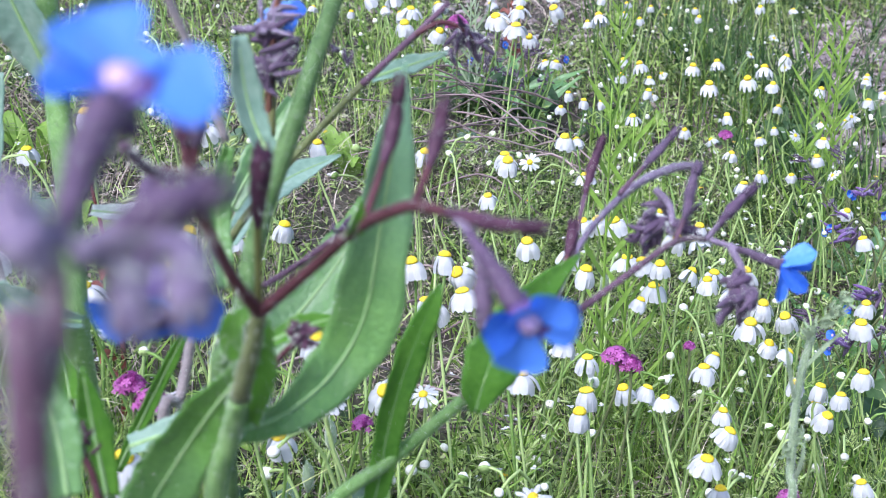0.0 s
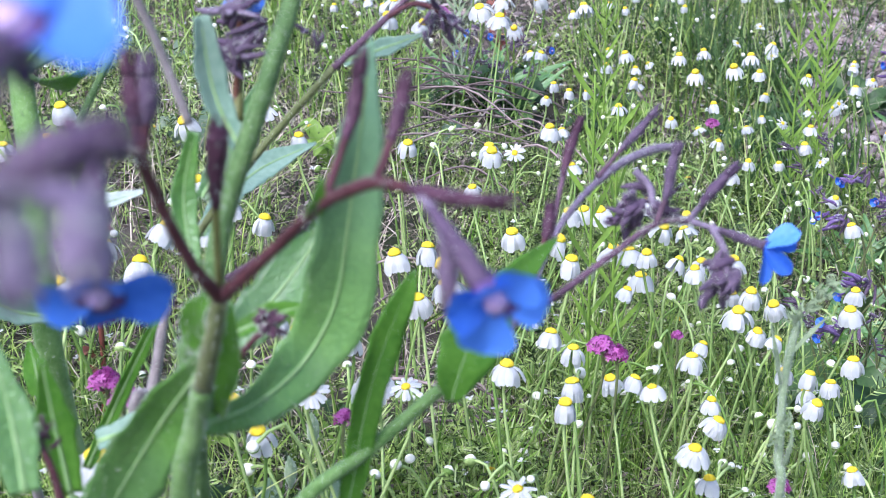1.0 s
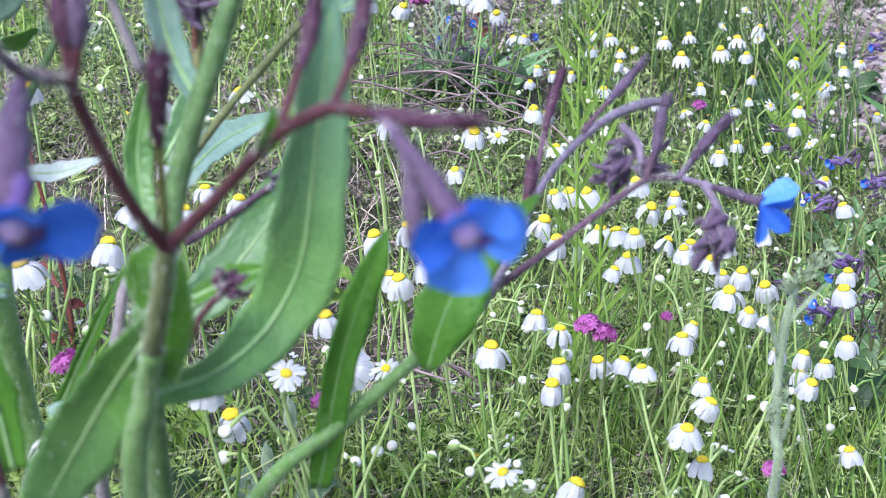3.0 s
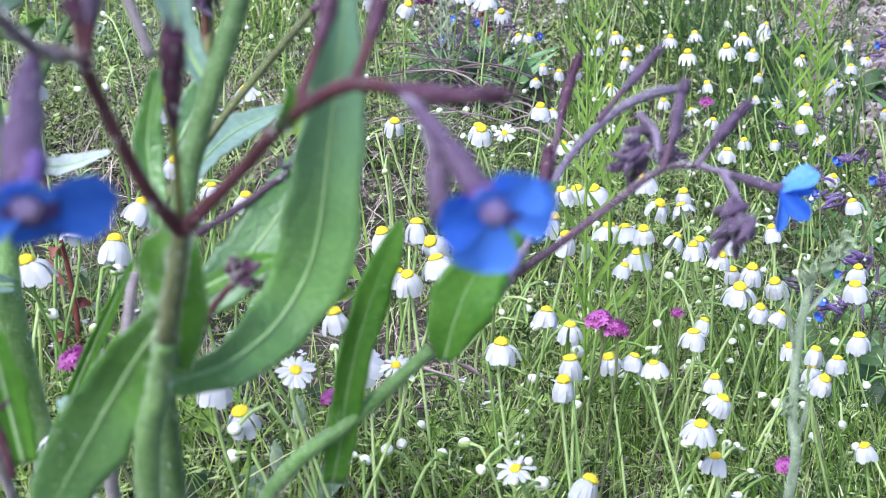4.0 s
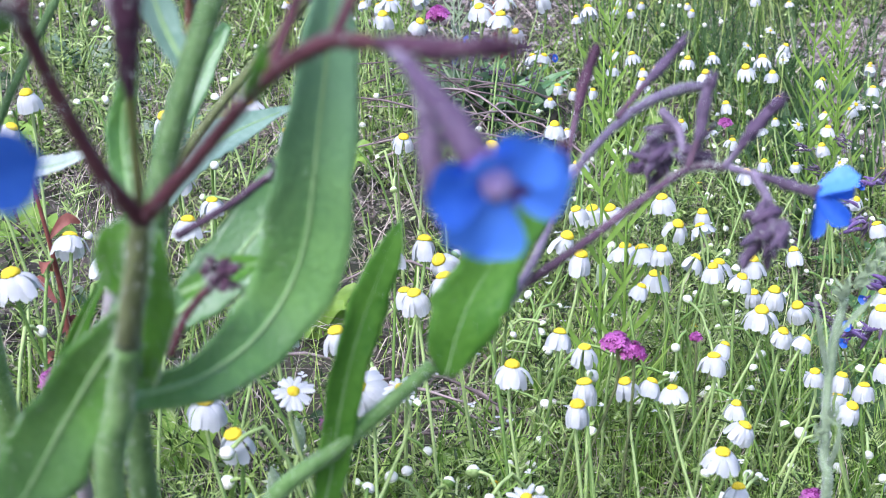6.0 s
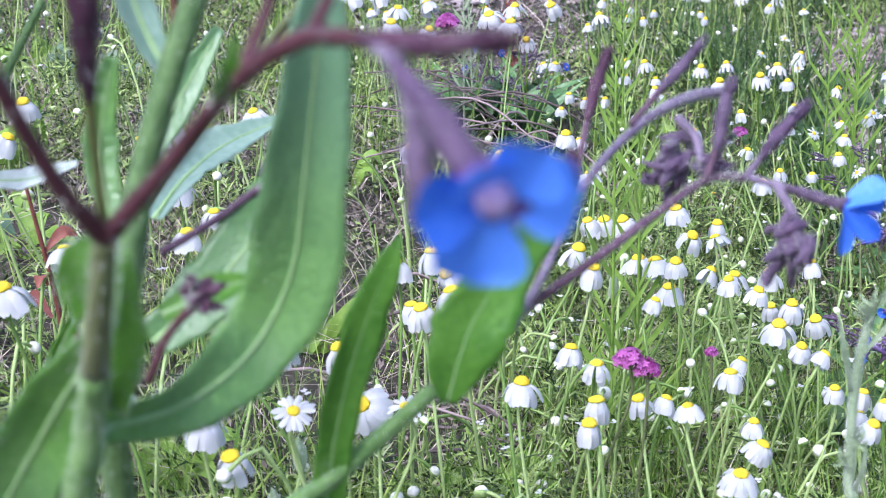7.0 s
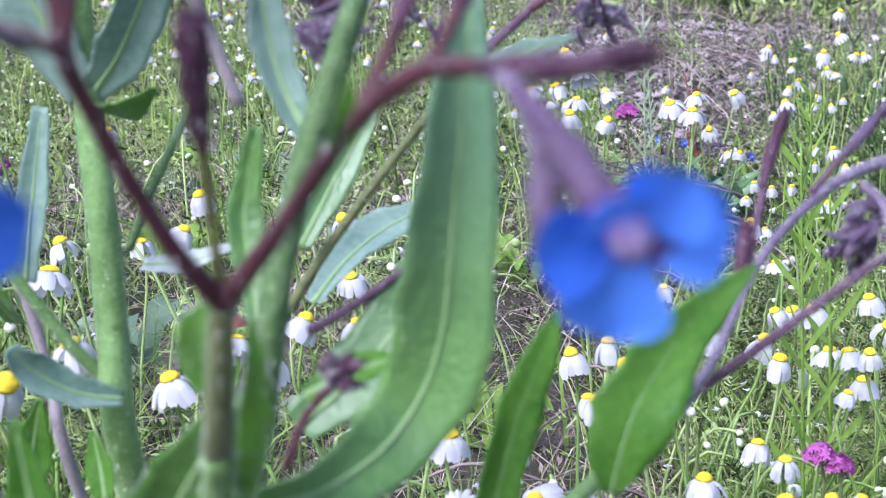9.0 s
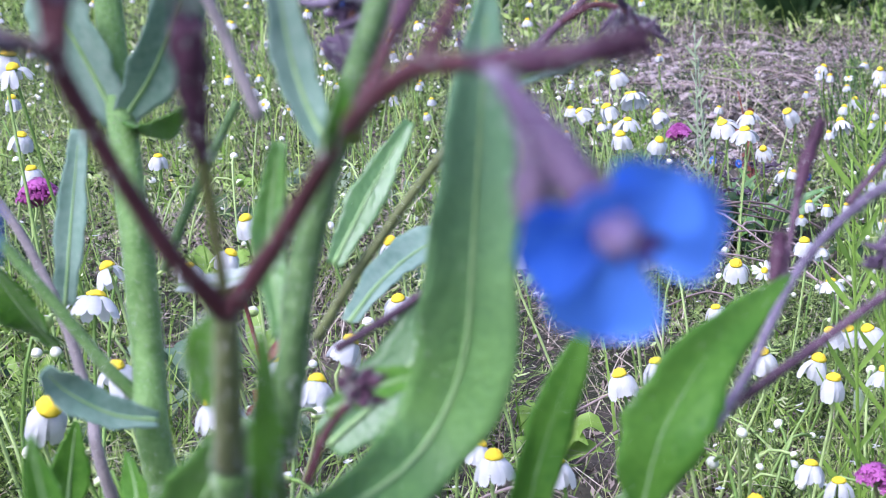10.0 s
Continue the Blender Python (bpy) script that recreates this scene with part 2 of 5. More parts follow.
def bristles(pts, radii, count, length, seed=1, width=0.00011):
    """Fine hairs that stand out from a stem."""
    rng = np.random.default_rng(seed)
    n = 200
    c = spline(pts, n)
    r = np.interp(np.linspace(0, 1, n), np.linspace(0, 1, len(radii)), radii)
    t, s, u = frames_along(c)
    i = rng.integers(0, n - 1, count)
    w = rng.random((count, 1))
    a = rng.uniform(0, 6.283, (count, 1))
    o = np.cos(a) * s[i] + np.sin(a) * u[i]
    d = o + t[i] * rng.uniform(-0.5, 0.7, (count, 1))
    d /= np.linalg.norm(d, axis=1, keepdims=True)
    p = c[i] * (1 - w) + c[i + 1] * w + o * r[i][:, None] * 0.9
    b = np.cross(d, t[i] + 0.01)
    b *= width / (np.linalg.norm(b, axis=1, keepdims=True) + 1e-12)
    e = length * rng.uniform(0.4, 1.2, (count, 1))
    v = np.stack([p - b, p + b, p + d * e + b * 0.3, p + d * e - b * 0.3], 1).reshape(-1, 3)
    return v, np.arange(count * 4).reshape(-1, 4)


def fringe(pts, half, face, count, length, seed=1, width=0.00010):
    """Short hairs on a leaf, thickest along its margin."""
    rng = np.random.default_rng(seed)
    n = 60
    c = spline(pts, n)
    w = np.interp(np.linspace(0, 1, n), np.linspace(0, 1, len(half)), half)
    t, s, u = frames_along(c, face)
    v, f = [], []
    for k in range(count):
        i = int(rng.integers(n))
        x = math.copysign(rng.uniform(0.93, 1.0) if rng.random() < 0.6 else rng.uniform(0, 0.9), rng.uniform(-1, 1))
        d = unit(s[i] * x * 0.8 + u[i] * rng.uniform(0.2, 1.0) + t[i] * rng.uniform(-0.3, 0.6))
        p = c[i] + s[i] * x * w[i] + u[i] * w[i] * 0.22 * abs(x) ** 1.4
        b = unit(np.cross(d, t[i] + 0.01)) * width
        e = length * rng.uniform(0.5, 1.2)
        k0 = len(v)
        v.extend([p - b, p + b, p + d * e + b * 0.3, p + d * e - b * 0.3])
        f.append((k0, k0 + 1, k0 + 2, k0 + 3))
    return v, f


def hairy(parent, pts, radii, count, length, seed=1):
    ob = part("hairs", bristles(pts, radii, count, length, seed), HAIR, parent, "fine white bristly hairs", False)
    return tagged(ob, kind="stuff")


def stalk(parent, name, pts, radii, mat, hairs=0, length=0.001, label="", seed=1, seg=8):
    ob = part(name, tube(pts, radii, seg, lump=0.05), mat, parent, label)
    if hairs:
        hairy(ob, pts, radii, hairs, length, seed)
    return ob


def leaf(parent, pts, half, mat=LEAF, label="", rib=0.0005, seed=1, face=(0.1, -0.9, 0.35), fold=0.25, wave=0.12, edge=120):
    ob = part("leaf", blade(pts, half, face, fold, wave, seed=seed), mat, parent, label, solid=0.0003)
    if rib:
        c = spline(pts, 14)
        t, s, u = frames_along(c, face)
        part("midrib", tube([c[i] - u[i] * 0 + u[i] * rib * 0.4 for i in range(13)], [rib * 1.6, rib, rib * 0.4], 6, 20), RIB, ob)
    if edge:
        tagged(part("hairs", fringe(pts, half, face, edge, 0.0008, seed), HAIR, ob, "fine white bristly hairs", False), kind="stuff")
    return ob


def bud(parent, pts, stem_r, body_r, mat=CALYX, stem_mat=PURPLE, start=0.45, seed=1, hairs=60, flare=False):
    """A stalk that ends in a closed, ribbed calyx with five narrow teeth."""
    c = spline(pts, 41)
    k = int(40 * start)
    part("stalk", tube(c[:k + 4:4] if k > 8 else c[:k + 4:2], [stem_r * 1.1, stem_r * 0.9, stem_r], 7), stem_mat, parent)
    body = c[k::4]
    radii = [stem_r, body_r * 0.75, body_r, body_r * 0.95, body_r * 0.75, body_r * 0.45]
    if flare:
        radii = [stem_r, body_r * 0.6, body_r * 0.75, body_r * 0.9, body_r, body_r * 0.95]
    ob = part("calyx", tube(body, radii, 10, 24, lump=0.14), mat, parent)
    t, s, u = frames_along(c)
    teeth = []
    for j in range(5):
        a = j * 1.2566 + seed
        o = math.cos(a) * s[-1] + math.sin(a) * u[-1]
        base = c[-7] + o * body_r * 0.7
        teeth.append(blade([base, c[-3] + o * body_r * 0.75, c[-1] + t[-1] * body_r * 0.8 + o * body_r * 0.55], [body_r * 0.4, body_r * 0.3, body_r * 0.05], tuple(o), 0.2, 0, 6, 3))
    part("calyx_teeth", join(*teeth), mat, ob, solid=0.0002)
    if hairs:
        hairy(ob, body, [body_r] * 3, hairs, 0.0009, seed)
    return ob


def petal_geo(length, width, curl=0.2, cup=0.12):
    v, n, m = [], 9, 7
    for i in range(n):
        q = i / (n - 1)
        w = width * (0.28 + 0.72 * math.sin(min(1.0, q * 1.25) * math.pi / 2)) * math.sqrt(max(0.0, 1 - max(0, (q - 0.55) / 0.45) ** 2.2))
        for j in range(m):
            x = 2 * j / (m - 1) - 1
            v.append((x * w * 0.5, q * length, curl * length * q * q * -0.6 + cup * w * x * x + 0.02 * length * math.sin(5 * x + 7 * q)))
    f = [(i * m + j, i * m + j + 1, (i + 1) * m + j + 1, (i + 1) * m + j) for i in range(n - 1) for j in range(m - 1)]
    return v, f


PETAL = mesh_of("blue_petal", *petal_geo(0.0068, 0.0082), BLUE)
PETAL_LIT = mesh_of("lit_petal", *petal_geo(0.0068, 0.0072), BLUE_LIT)


def dome(radius, height, rings=6, seg=14, rough=0.0, seed=1):
    rng = random.Random(seed)
    v = [(0, 0, height)]
    for i in range(1, rings + 1):
        a = i / rings * math.pi / 2
        for j in range(seg):
            b = (j + 0.5 * (i % 2)) * 2 * math.pi / seg
            k = 1 + rough * rng.uniform(-1, 1)
            v.append((radius * math.sin(a) * math.cos(b) * k, radius * math.sin(a) * math.sin(b) * k, height * math.cos(a) * k))
    f = [(0, 1 + j, 1 + (j + 1) % seg) for j in range(seg)]
    for i in range(rings - 1):
        o, p = 1 + i * seg, 1 + (i + 1) * seg
        f.extend((o + j, p + j, p + (j + 1) % seg, o + (j + 1) % seg) for j in range(seg))
    f.append(tuple(1 + (rings - 1) * seg + j for j in range(seg))[::-1])
    return v, f


EYE_MESH = mesh_of("flower_eye", *dome(0.0018, 0.0015, 5, 12, 0.12), EYE)
THROAT_MESH = mesh_of("throat", *dome(0.0038, 0.0006, 3, 14, 0.05), VIOLET)


def corolla(parent, place, facing, spin=0.0, size=1.0, pale=(), lifts=(0, 0, 0, 0, 0), scales=(1, 1, 1, 1, 1), clock=()):
    """An open five-petalled blue flower with a pale eye; clock gives the petals' directions in degrees, counted up from the flower's right."""
    clock = clock or [90 + 72 * k for k in range(5)]
    o = ORIGIN[parent.name]
    tube_end = Vector(place) - Vector(facing).normalized() * 0.004 * size
    head = part("flower", tube([tube_end - Vector(facing).normalized() * 0.004 * size, tube_end, Vector(place)], [0.0011 * size, 0.0013 * size, 0.0020 * size], 10), VIOLET, parent, "bright blue five-petalled flower with pale eye")
    m = Matrix.Translation(Vector(place) - o) @ Vector(facing).to_track_quat("Z", "Y").to_matrix().to_4x4() @ Matrix.Rotation(spin, 4, "Z") @ Matrix.Scale(size, 4)
    for k in range(5):
        p = new("petal", PETAL_LIT if k in pale else PETAL)
        p.parent = head
        p.matrix_local = m @ Matrix.Rotation(radians(clock[k] - 90), 4, "Z") @ Matrix.Translation((0, 0.0011, 0.00012 * k)) @ Matrix.Rotation(radians(lifts[k]), 4, "X") @ Matrix.Scale(scales[k], 4)
    for nm, me, dz in (("throat", THROAT_MESH, 0.0001), ("eye", EYE_MESH, 0.0004)):
        p = new(nm, me)
        p.parent = head
        p.matrix_local = m @ Matrix.Translation((0, 0, dz))
    return head


def half_open(parent, foot, mouth, tips):
    """A blue flower seen from its side: tips are the petals' ends, the way they face and how wide they are; the upper
    one is pale, with the light on it put into its colour.
    """
    o = ORIGIN[parent.name]
    head = part("flower", tube([foot, (Vector(foot) + Vector(mouth)) / 2, mouth], [0.0012, 0.0014, 0.0020], 10), CALYX, parent, "half-open blue flower, upper petal coloured as lit")
    for k, (tip, facing, wide) in enumerate(tips):
        y = Vector(tip) - Vector(mouth)
        size = y.length / 0.0068
        y.normalize()
        z = Vector(facing) - y * y.dot(Vector(facing))
        z.normalize()
        x = y.cross(z)
        p = new("petal", PETAL if k else PETAL_LIT)
        p.parent = head
        m = Matrix((x, y, z)).transposed().to_4x4()
        p.matrix_local = Matrix.Translation(Vector(mouth) - o) @ m @ Matrix.Diagonal((size * wide, size, size, 1))


def bud_cluster(parent, place, size, count, hang=(0, 0, -1), seed=1, mat=CALYX, loose=1.0, thick=0.8):
    """A coiled knot of small unopened buds; every bud is a piece of its own."""
    rng = random.Random(seed)
    heart = np.array(place)
    for k in range(count):
        o = heart + np.array([rng.gauss(0, 1), rng.gauss(0, 1), rng.gauss(0, 1)]) * size * 0.22
        d = unit(np.array([rng.gauss(0, 1), rng.gauss(0, 1), rng.gauss(0, 0.8)]) * 0.5 * loose + np.array(hang))
        e = o + d * size * rng.uniform(0.7, 1.15)
        mid = (o + e) / 2 + np.array([rng.gauss(0, 1) for _ in range(3)]) * size * 0.08
        r = size * rng.uniform(0.08, 0.125) * thick
        ob = part("bud", tube([o + d * size * 0.1, mid, e], [r * 0.5, r, r * 1.1, r * 0.9, r * 0.25], 7, 9, lump=0.12), LILAC if mat is CALYX and k % 3 == 2 else mat, parent)
        if k % 2 == 0:
            hairy(ob, [o + d * size * 0.1, mid, e], [r, r], 24, size * 0.16, seed + k)


# ---- the ground ----
def smooth_step(a, b, v):
    v = np.clip((v - a) / (b - a), 0, 1)
    return v * v * (3 - 2 * v)


def ground_z(x, y):
    """Height of the meadow's soil: a bank that falls to the east and flattens out."""
    return 0.06 - 0.12 * np.tanh(np.asarray(x) / 0.35) * (1 - 0.6 * smooth_step(1.0, 2.0, np.asarray(y)))


def ground_sheet():
    near = np.concatenate([-np.geomspace(400, 3.2, 14), np.linspace(-3, 3, 150), np.geomspace(3.2, 400, 14)])
    ys = np.concatenate([-np.geomspace(400, 1.2, 12), np.linspace(-1, 6, 170), np.geomspace(6.3, 400, 14)])
    gx, gy = np.meshgrid(near, ys)
    z = ground_z(gx, gy)
    for i in range(gx.shape[0]):
        for j in range(gx.shape[1]):
            if abs(gx[i, j]) < 3.1 and -1.1 < gy[i, j] < 6.2:
                p = Vector((gx[i, j], gy[i, j], 0))
                z[i, j] += 0.010 * noise.noise(p * 6) + 0.006 * noise.noise(p * 21)
    z -= 0.006
    h, w = gx.shape
    idx = np.arange(h * w).reshape(h, w)
    q = np.stack([idx[:-1, :-1], idx[:-1, 1:], idx[1:, 1:], idx[1:, :-1]], -1).reshape(-1, 4)
    ob = new("ground", big_mesh("ground", np.stack([gx, gy, z], -1).reshape(-1, 3), q, SOIL))
    return tagged(ob, "brown soil of a flowering meadow bank", "ground", kind="structure")


ground_sheet()

RNG = np.random.default_rng(11)
BARE = [(0.63, 1.98, 0.18), (0.10, 2.55, 0.34), (-0.02, 0.84, 0.09), (-0.03, 0.60, 0.035), (0.04, 1.40, 0.07), (0.545, 1.73, 0.12), (0.10, 2.06, 0.15), (0.06, 1.83, 0.10), (0.20, 2.25, 0.13), (0.07, 1.62, 0.10), (0.1, 0.98, 0.05), (-0.22, 1.0, 0.08), (0.495, 1.60, 0.09), (0.66, 2.22, 0.12), (-0.10, 0.74, 0.045), (-0.08, 1.15, 0.06), (-0.02, 1.20, 0.08), (0.315, 0.92, 0.07), (-0.06, 1.00, 0.07), (-0.30, 0.90, 0.08), (-0.18, 1.35, 0.10), (-0.42, 1.25, 0.12), (0.22, 3.20, 0.36)]


WAVES = [(a, f, p) for a, f, p in zip(RNG.uniform(0, 6.283, 14), np.geomspace(9, 130, 14), RNG.uniform(0, 6.283, 14))]


def patchy(x, y):
    """Uneven growth, 0 to 1."""
    v = sum(np.sin(f * (x * np.cos(a) + y * np.sin(a)) + p + 1.5 * np.sin(0.6 * f * (y * np.cos(a) - x * np.sin(a)))) * f ** -0.25 for a, f, p in WAVES)
    return 0.5 + 0.5 * v / 2.2


def spots(count, y0, y1, left=0.56, right=0.37, pad=0.12, clear=0.92):
    """Random places on the meadow ahead, thinner on the bare patches."""
    y = np.sqrt(RNG.uniform(y0 * y0, y1 * y1, count))
    x = RNG.uniform(-left * y - pad, right * y + pad)
    keep = RNG.random(count) < (0.25 + 0.75 * smooth_step(0.38, 0.62, patchy(x, y))) * (1 - 0.35 * smooth_step(0.05, -0.10, x))
    for bx, by, br in BARE:
        d = np.hypot(x - bx, y - by) / br
        keep &= ~((d < 1.0 + 0.3 * np.sin(7 * np.arctan2(y - by, x - bx))) & (RNG.random(count) < clear))
    return x[keep], y[keep]


def blades(x, y, height, width, lean, z0=0.0, taper=0.25, levels=4, droop=0.0):
    """Narrow bent blades that grow at x, y."""
    n = len(x)
    h = height * RNG.uniform(0.55, 1.15, n)
    w = width * RNG.uniform(0.6, 1.3, n)
    a, b = RNG.uniform(0, 6.283, n), RNG.uniform(0, 6.283, n)
    k = lean * RNG.uniform(0.1, 1.2, n)
    base = np.stack([x, y, ground_z(x, y) - 0.012 + z0 * RNG.random(n)], 1)
    q = np.linspace(0, 1, levels)[None, :, None]
    out = np.stack([np.cos(a), np.sin(a), np.zeros(n)], 1)[:, None, :]
    side = np.stack([np.cos(b), np.sin(b), 0.2 * np.sin(a)], 1)[:, None, :]
    kk, hh, ww = k[:, None, None], h[:, None, None], w[:, None, None]
    c = base[:, None, :] + out * hh * kk * q ** 1.8 + np.array([0, 0, 1.0]) * hh * (q - (0.35 * kk + droop) * q ** 2.4)
    half = side * ww * 0.5 * (1 - (1 - taper) * q ** 1.5)
    v = np.stack([c - half, c + half], 2).reshape(-1, 3)
    o = (np.arange(n) * levels * 2)[:, None] + (np.arange(levels - 1) * 2)[None, :]
    f = np.stack([o, o + 1, o + 3, o + 2], -1).reshape(-1, 4)
    return v, f


def stuff(name, groups, mat, label, category):
    vs, fs, k = [], [], 0
    for v, f in groups:
        vs.append(v)
        fs.append(f + k)
        k += len(v)
    ob = new(name, big_mesh(name, np.concatenate(vs), np.concatenate(fs), mat))
    return tagged(ob, label, category, kind="stuff")


def tufts(count, y0, y1, per, reach, height, width, lean, **kw):
    x, y = spots(count, y0, y1, **kw)
    x, y = np.repeat(x, per), np.repeat(y, per)
    r, a = reach * np.sqrt(RNG.random(len(x))), RNG.uniform(0, 6.283, len(x))
    return blades(x + r * np.cos(a), y + r * np.sin(a), height, width, lean)


def around(count, reach):
    """Places all round, so that the meadow goes on beyond the path."""
    r, a = reach * np.sqrt(RNG.random(count)), RNG.uniform(0, 6.283, count)
    x, y = r * np.cos(a), r * np.sin(a) + 2.0
    keep = (np.hypot(x, y - 0.05) > 0.30) & ~((y > 0.1) & (x > -0.56 * y - 0.12) & (x < 0.37 * y + 0.12) & (y < 8))
    return x[keep], y[keep]


stuff("thin_grass", [
    blades(*spots(5600, 0.42, 1.0), 0.098, 0.0013, 0.65),
    blades(*spots(2600, 0.42, 1.1), 0.12, 0.0010, 1.1, droop=0.25, levels=6),
    blades(*spots(4200, 0.42, 1.0), 0.11, 0.0007, 1.5),
    blades(*spots(7500, 0.85, 1.45), 0.075, 0.0010, 0.8),
    blades(*spots(26000, 1.35, 3.2), 0.07, 0.0014, 0.8),
    blades(*spots(26000, 3.2, 8.5), 0.10, 0.0045, 0.7),
    blades(*spots(6000, 0.12, 0.42, 2.2, 2.0, 0.4), 0.07, 0.0013, 0.5),
    blades(*around(26000, 3.5), 0.09, 0.004, 0.7),
    blades(*around(60000, 14.0), 0.11, 0.011, 0.7),
], GRASS, "thin green meadow grass and flower stalks", "grass")
stuff("broad_grass", [
    tufts(480, 0.45, 1.0, 9, 0.020, 0.095, 0.0026, 0.8),
    tufts(120, 1.0, 1.5, 8, 0.018, 0.085, 0.0032, 0.6),
    tufts(420, 1.5, 3.0, 8, 0.022, 0.10, 0.0036, 0.55),
    tufts(420, 3.0, 8.0, 8, 0.05, 0.14, 0.007, 0.5),
], BLADE, "tufts of broad bright green grass blades", "grass")
COARSE = material("coarse_grass", (0.035, 0.08, 0.022), (0.14, 0.235, 0.08), 25, 0.5, 0.0, "island", through_light=0.3)
stuff("coarse_grass", [
    tufts(230, 1.2, 2.6, 12, 0.028, 0.125, 0.0034, 0.5, left=-0.20, right=0.46, pad=0.02, clear=0.95),
    tufts(130, 0.72, 1.2, 10, 0.022, 0.085, 0.0030, 0.6, left=-0.24, right=0.46, pad=0.02, clear=0.95),
    tufts(260, 1.6, 3.3, 12, 0.030, 0.13, 0.0040, 0.5, left=-0.10, right=0.42, pad=0.02, clear=0.9),
], COARSE, "clumps of coarse dark green grass blades", "grass")


def leaflets(count, y0, y1, size, top, at=None, **kw):
    """Small feathery leaf pieces at all angles, close above the soil."""
    x, y = at if at else spots(count, y0, y1, **kw)
    n = len(x)
    d = RNG.normal(size=(n, 3))
    d[:, 2] = np.abs(d[:, 2]) * 0.7
    d /= np.linalg.norm(d, axis=1, keepdims=True)
    e = np.cross(d, RNG.normal(size=(n, 3)))
    e /= np.linalg.norm(e, axis=1, keepdims=True)
    s = (size * RNG.uniform(0.5, 1.4, n))[:, None]
    p = np.stack([x, y, ground_z(x, y) + top * RNG.random(n) ** 1.35], 1)
    v = np.stack([p, p + d * s * 0.55 + e * s * 0.17, p + d * s, p + d * s * 0.5 - e * s * 0.17], 1).reshape(-1, 3)
    return v, np.arange(n * 4).reshape(-1, 4)


def fronds(count, y0, y1, length, top, pairs=7, **kw):
    """Feathery leaves: a bowed rib with thin leaflets along both sides."""
    x, y = spots(count, y0, y1, **kw)
    n = len(x)
    a = RNG.uniform(0, 6.283, n)
    rise = RNG.uniform(0.15, 1.1, n)
    size = (length * RNG.uniform(0.6, 1.3, n))[:, None]
    d = np.stack([np.cos(a) * np.cos(rise), np.sin(a) * np.cos(rise), np.sin(rise)], 1)
    side = np.stack([-np.sin(a), np.cos(a), RNG.normal(0, 0.35, n)], 1)
    side /= np.linalg.norm(side, axis=1, keepdims=True)
    up = np.cross(d, side)
    base = np.stack([x, y, ground_z(x, y) - 0.004 + top * RNG.random(n) ** 1.4], 1)
    vs = []

    def rib(q):
        return base + d * size * q - np.array([0, 0, 1.0]) * size * 0.30 * q * q

    for q0, q1 in ((0.0, 0.5), (0.5, 1.0)):
        w = side * size * 0.018
        vs.append(np.stack([rib(q0) - w, rib(q0) + w, rib(q1) + w * 0.6, rib(q1) - w * 0.6], 1))
    for k in range(pairs):
        q = 0.22 + 0.72 * k / (pairs - 1)
        reach = 0.34 * math.sin(0.5 + 2.3 * q)
        for s in (-1, 1):
            p = rib(q)
            e = (side * s * RNG.uniform(0.4, 1.1, (n, 1)) + d * RNG.uniform(0.3, 1.1, (n, 1)) + up * RNG.normal(0, 0.45, (n, 1))) * size * reach * RNG.uniform(0.6, 1.2, (n, 1))
            w = d * size * 0.030
            vs.append(np.stack([p - w, p + w, p + e + w * 0.5, p + e - w * 0.4], 1))
    v = np.concatenate([b.reshape(-1, 3) for b in vs])
    return v, np.arange(len(v)).reshape(-1, 4)


stuff("feathery_foliage", [
    fronds(15000, 0.42, 1.35, 0.021, 0.080),
    fronds(8000, 1.3, 2.6, 0.028, 0.06, 5),
    leaflets(110000, 0.42, 1.35, 0.0055, 0.060),
    leaflets(130000, 1.35, 3.2, 0.009, 0.06),
    leaflets(60000, 3.2, 8.5, 0.026, 0.07),
    leaflets(9000, 0.12, 0.42, 0.010, 0.05, left=2.2, right=2.0, pad=0.4),
    leaflets(26000, 0, 0, 0.03, 0.05, at=around(26000, 3.5)),
    leaflets(50000, 0, 0, 0.07, 0.06, at=around(50000, 14.0)),
], HERB, "feathery green leaves of low meadow herbs", "foliage")
stuff("low_moss", [
    leaflets(85000, 0.42, 1.4, 0.0038, 0.013, clear=0.15),
    leaflets(50000, 1.4, 3.2, 0.006, 0.013, clear=0.4),
], HERB, "tiny green leaves close on the soil", "moss")
stuff("dry_litter", [
    leaflets(100000, 0.42, 1.4, 0.0065, 0.016, clear=0.0),
    leaflets(70000, 1.4, 4.0, 0.011, 0.018, clear=0.0),
], LITTER, "dry brown leaf litter on the soil", "litter")
stuff("dead_straws", [
    blades(*spots(4200, 0.45, 1.4, clear=0.0), 0.085, 0.0010, 2.4),
    blades(*spots(1500, 0.45, 1.4, clear=0.0), 0.11, 0.0009, 1.6),
    blades(*spots(9000, 1.4, 4.0, clear=0.0), 0.11, 0.0015, 2.4),
    blades(*spots(3500, 0.5, 1.6, right=0.02, pad=0.02, clear=0.0), 0.075, 0.0011, 2.2),
], STRAW, "dead tan straws lying among the grass", "straw")


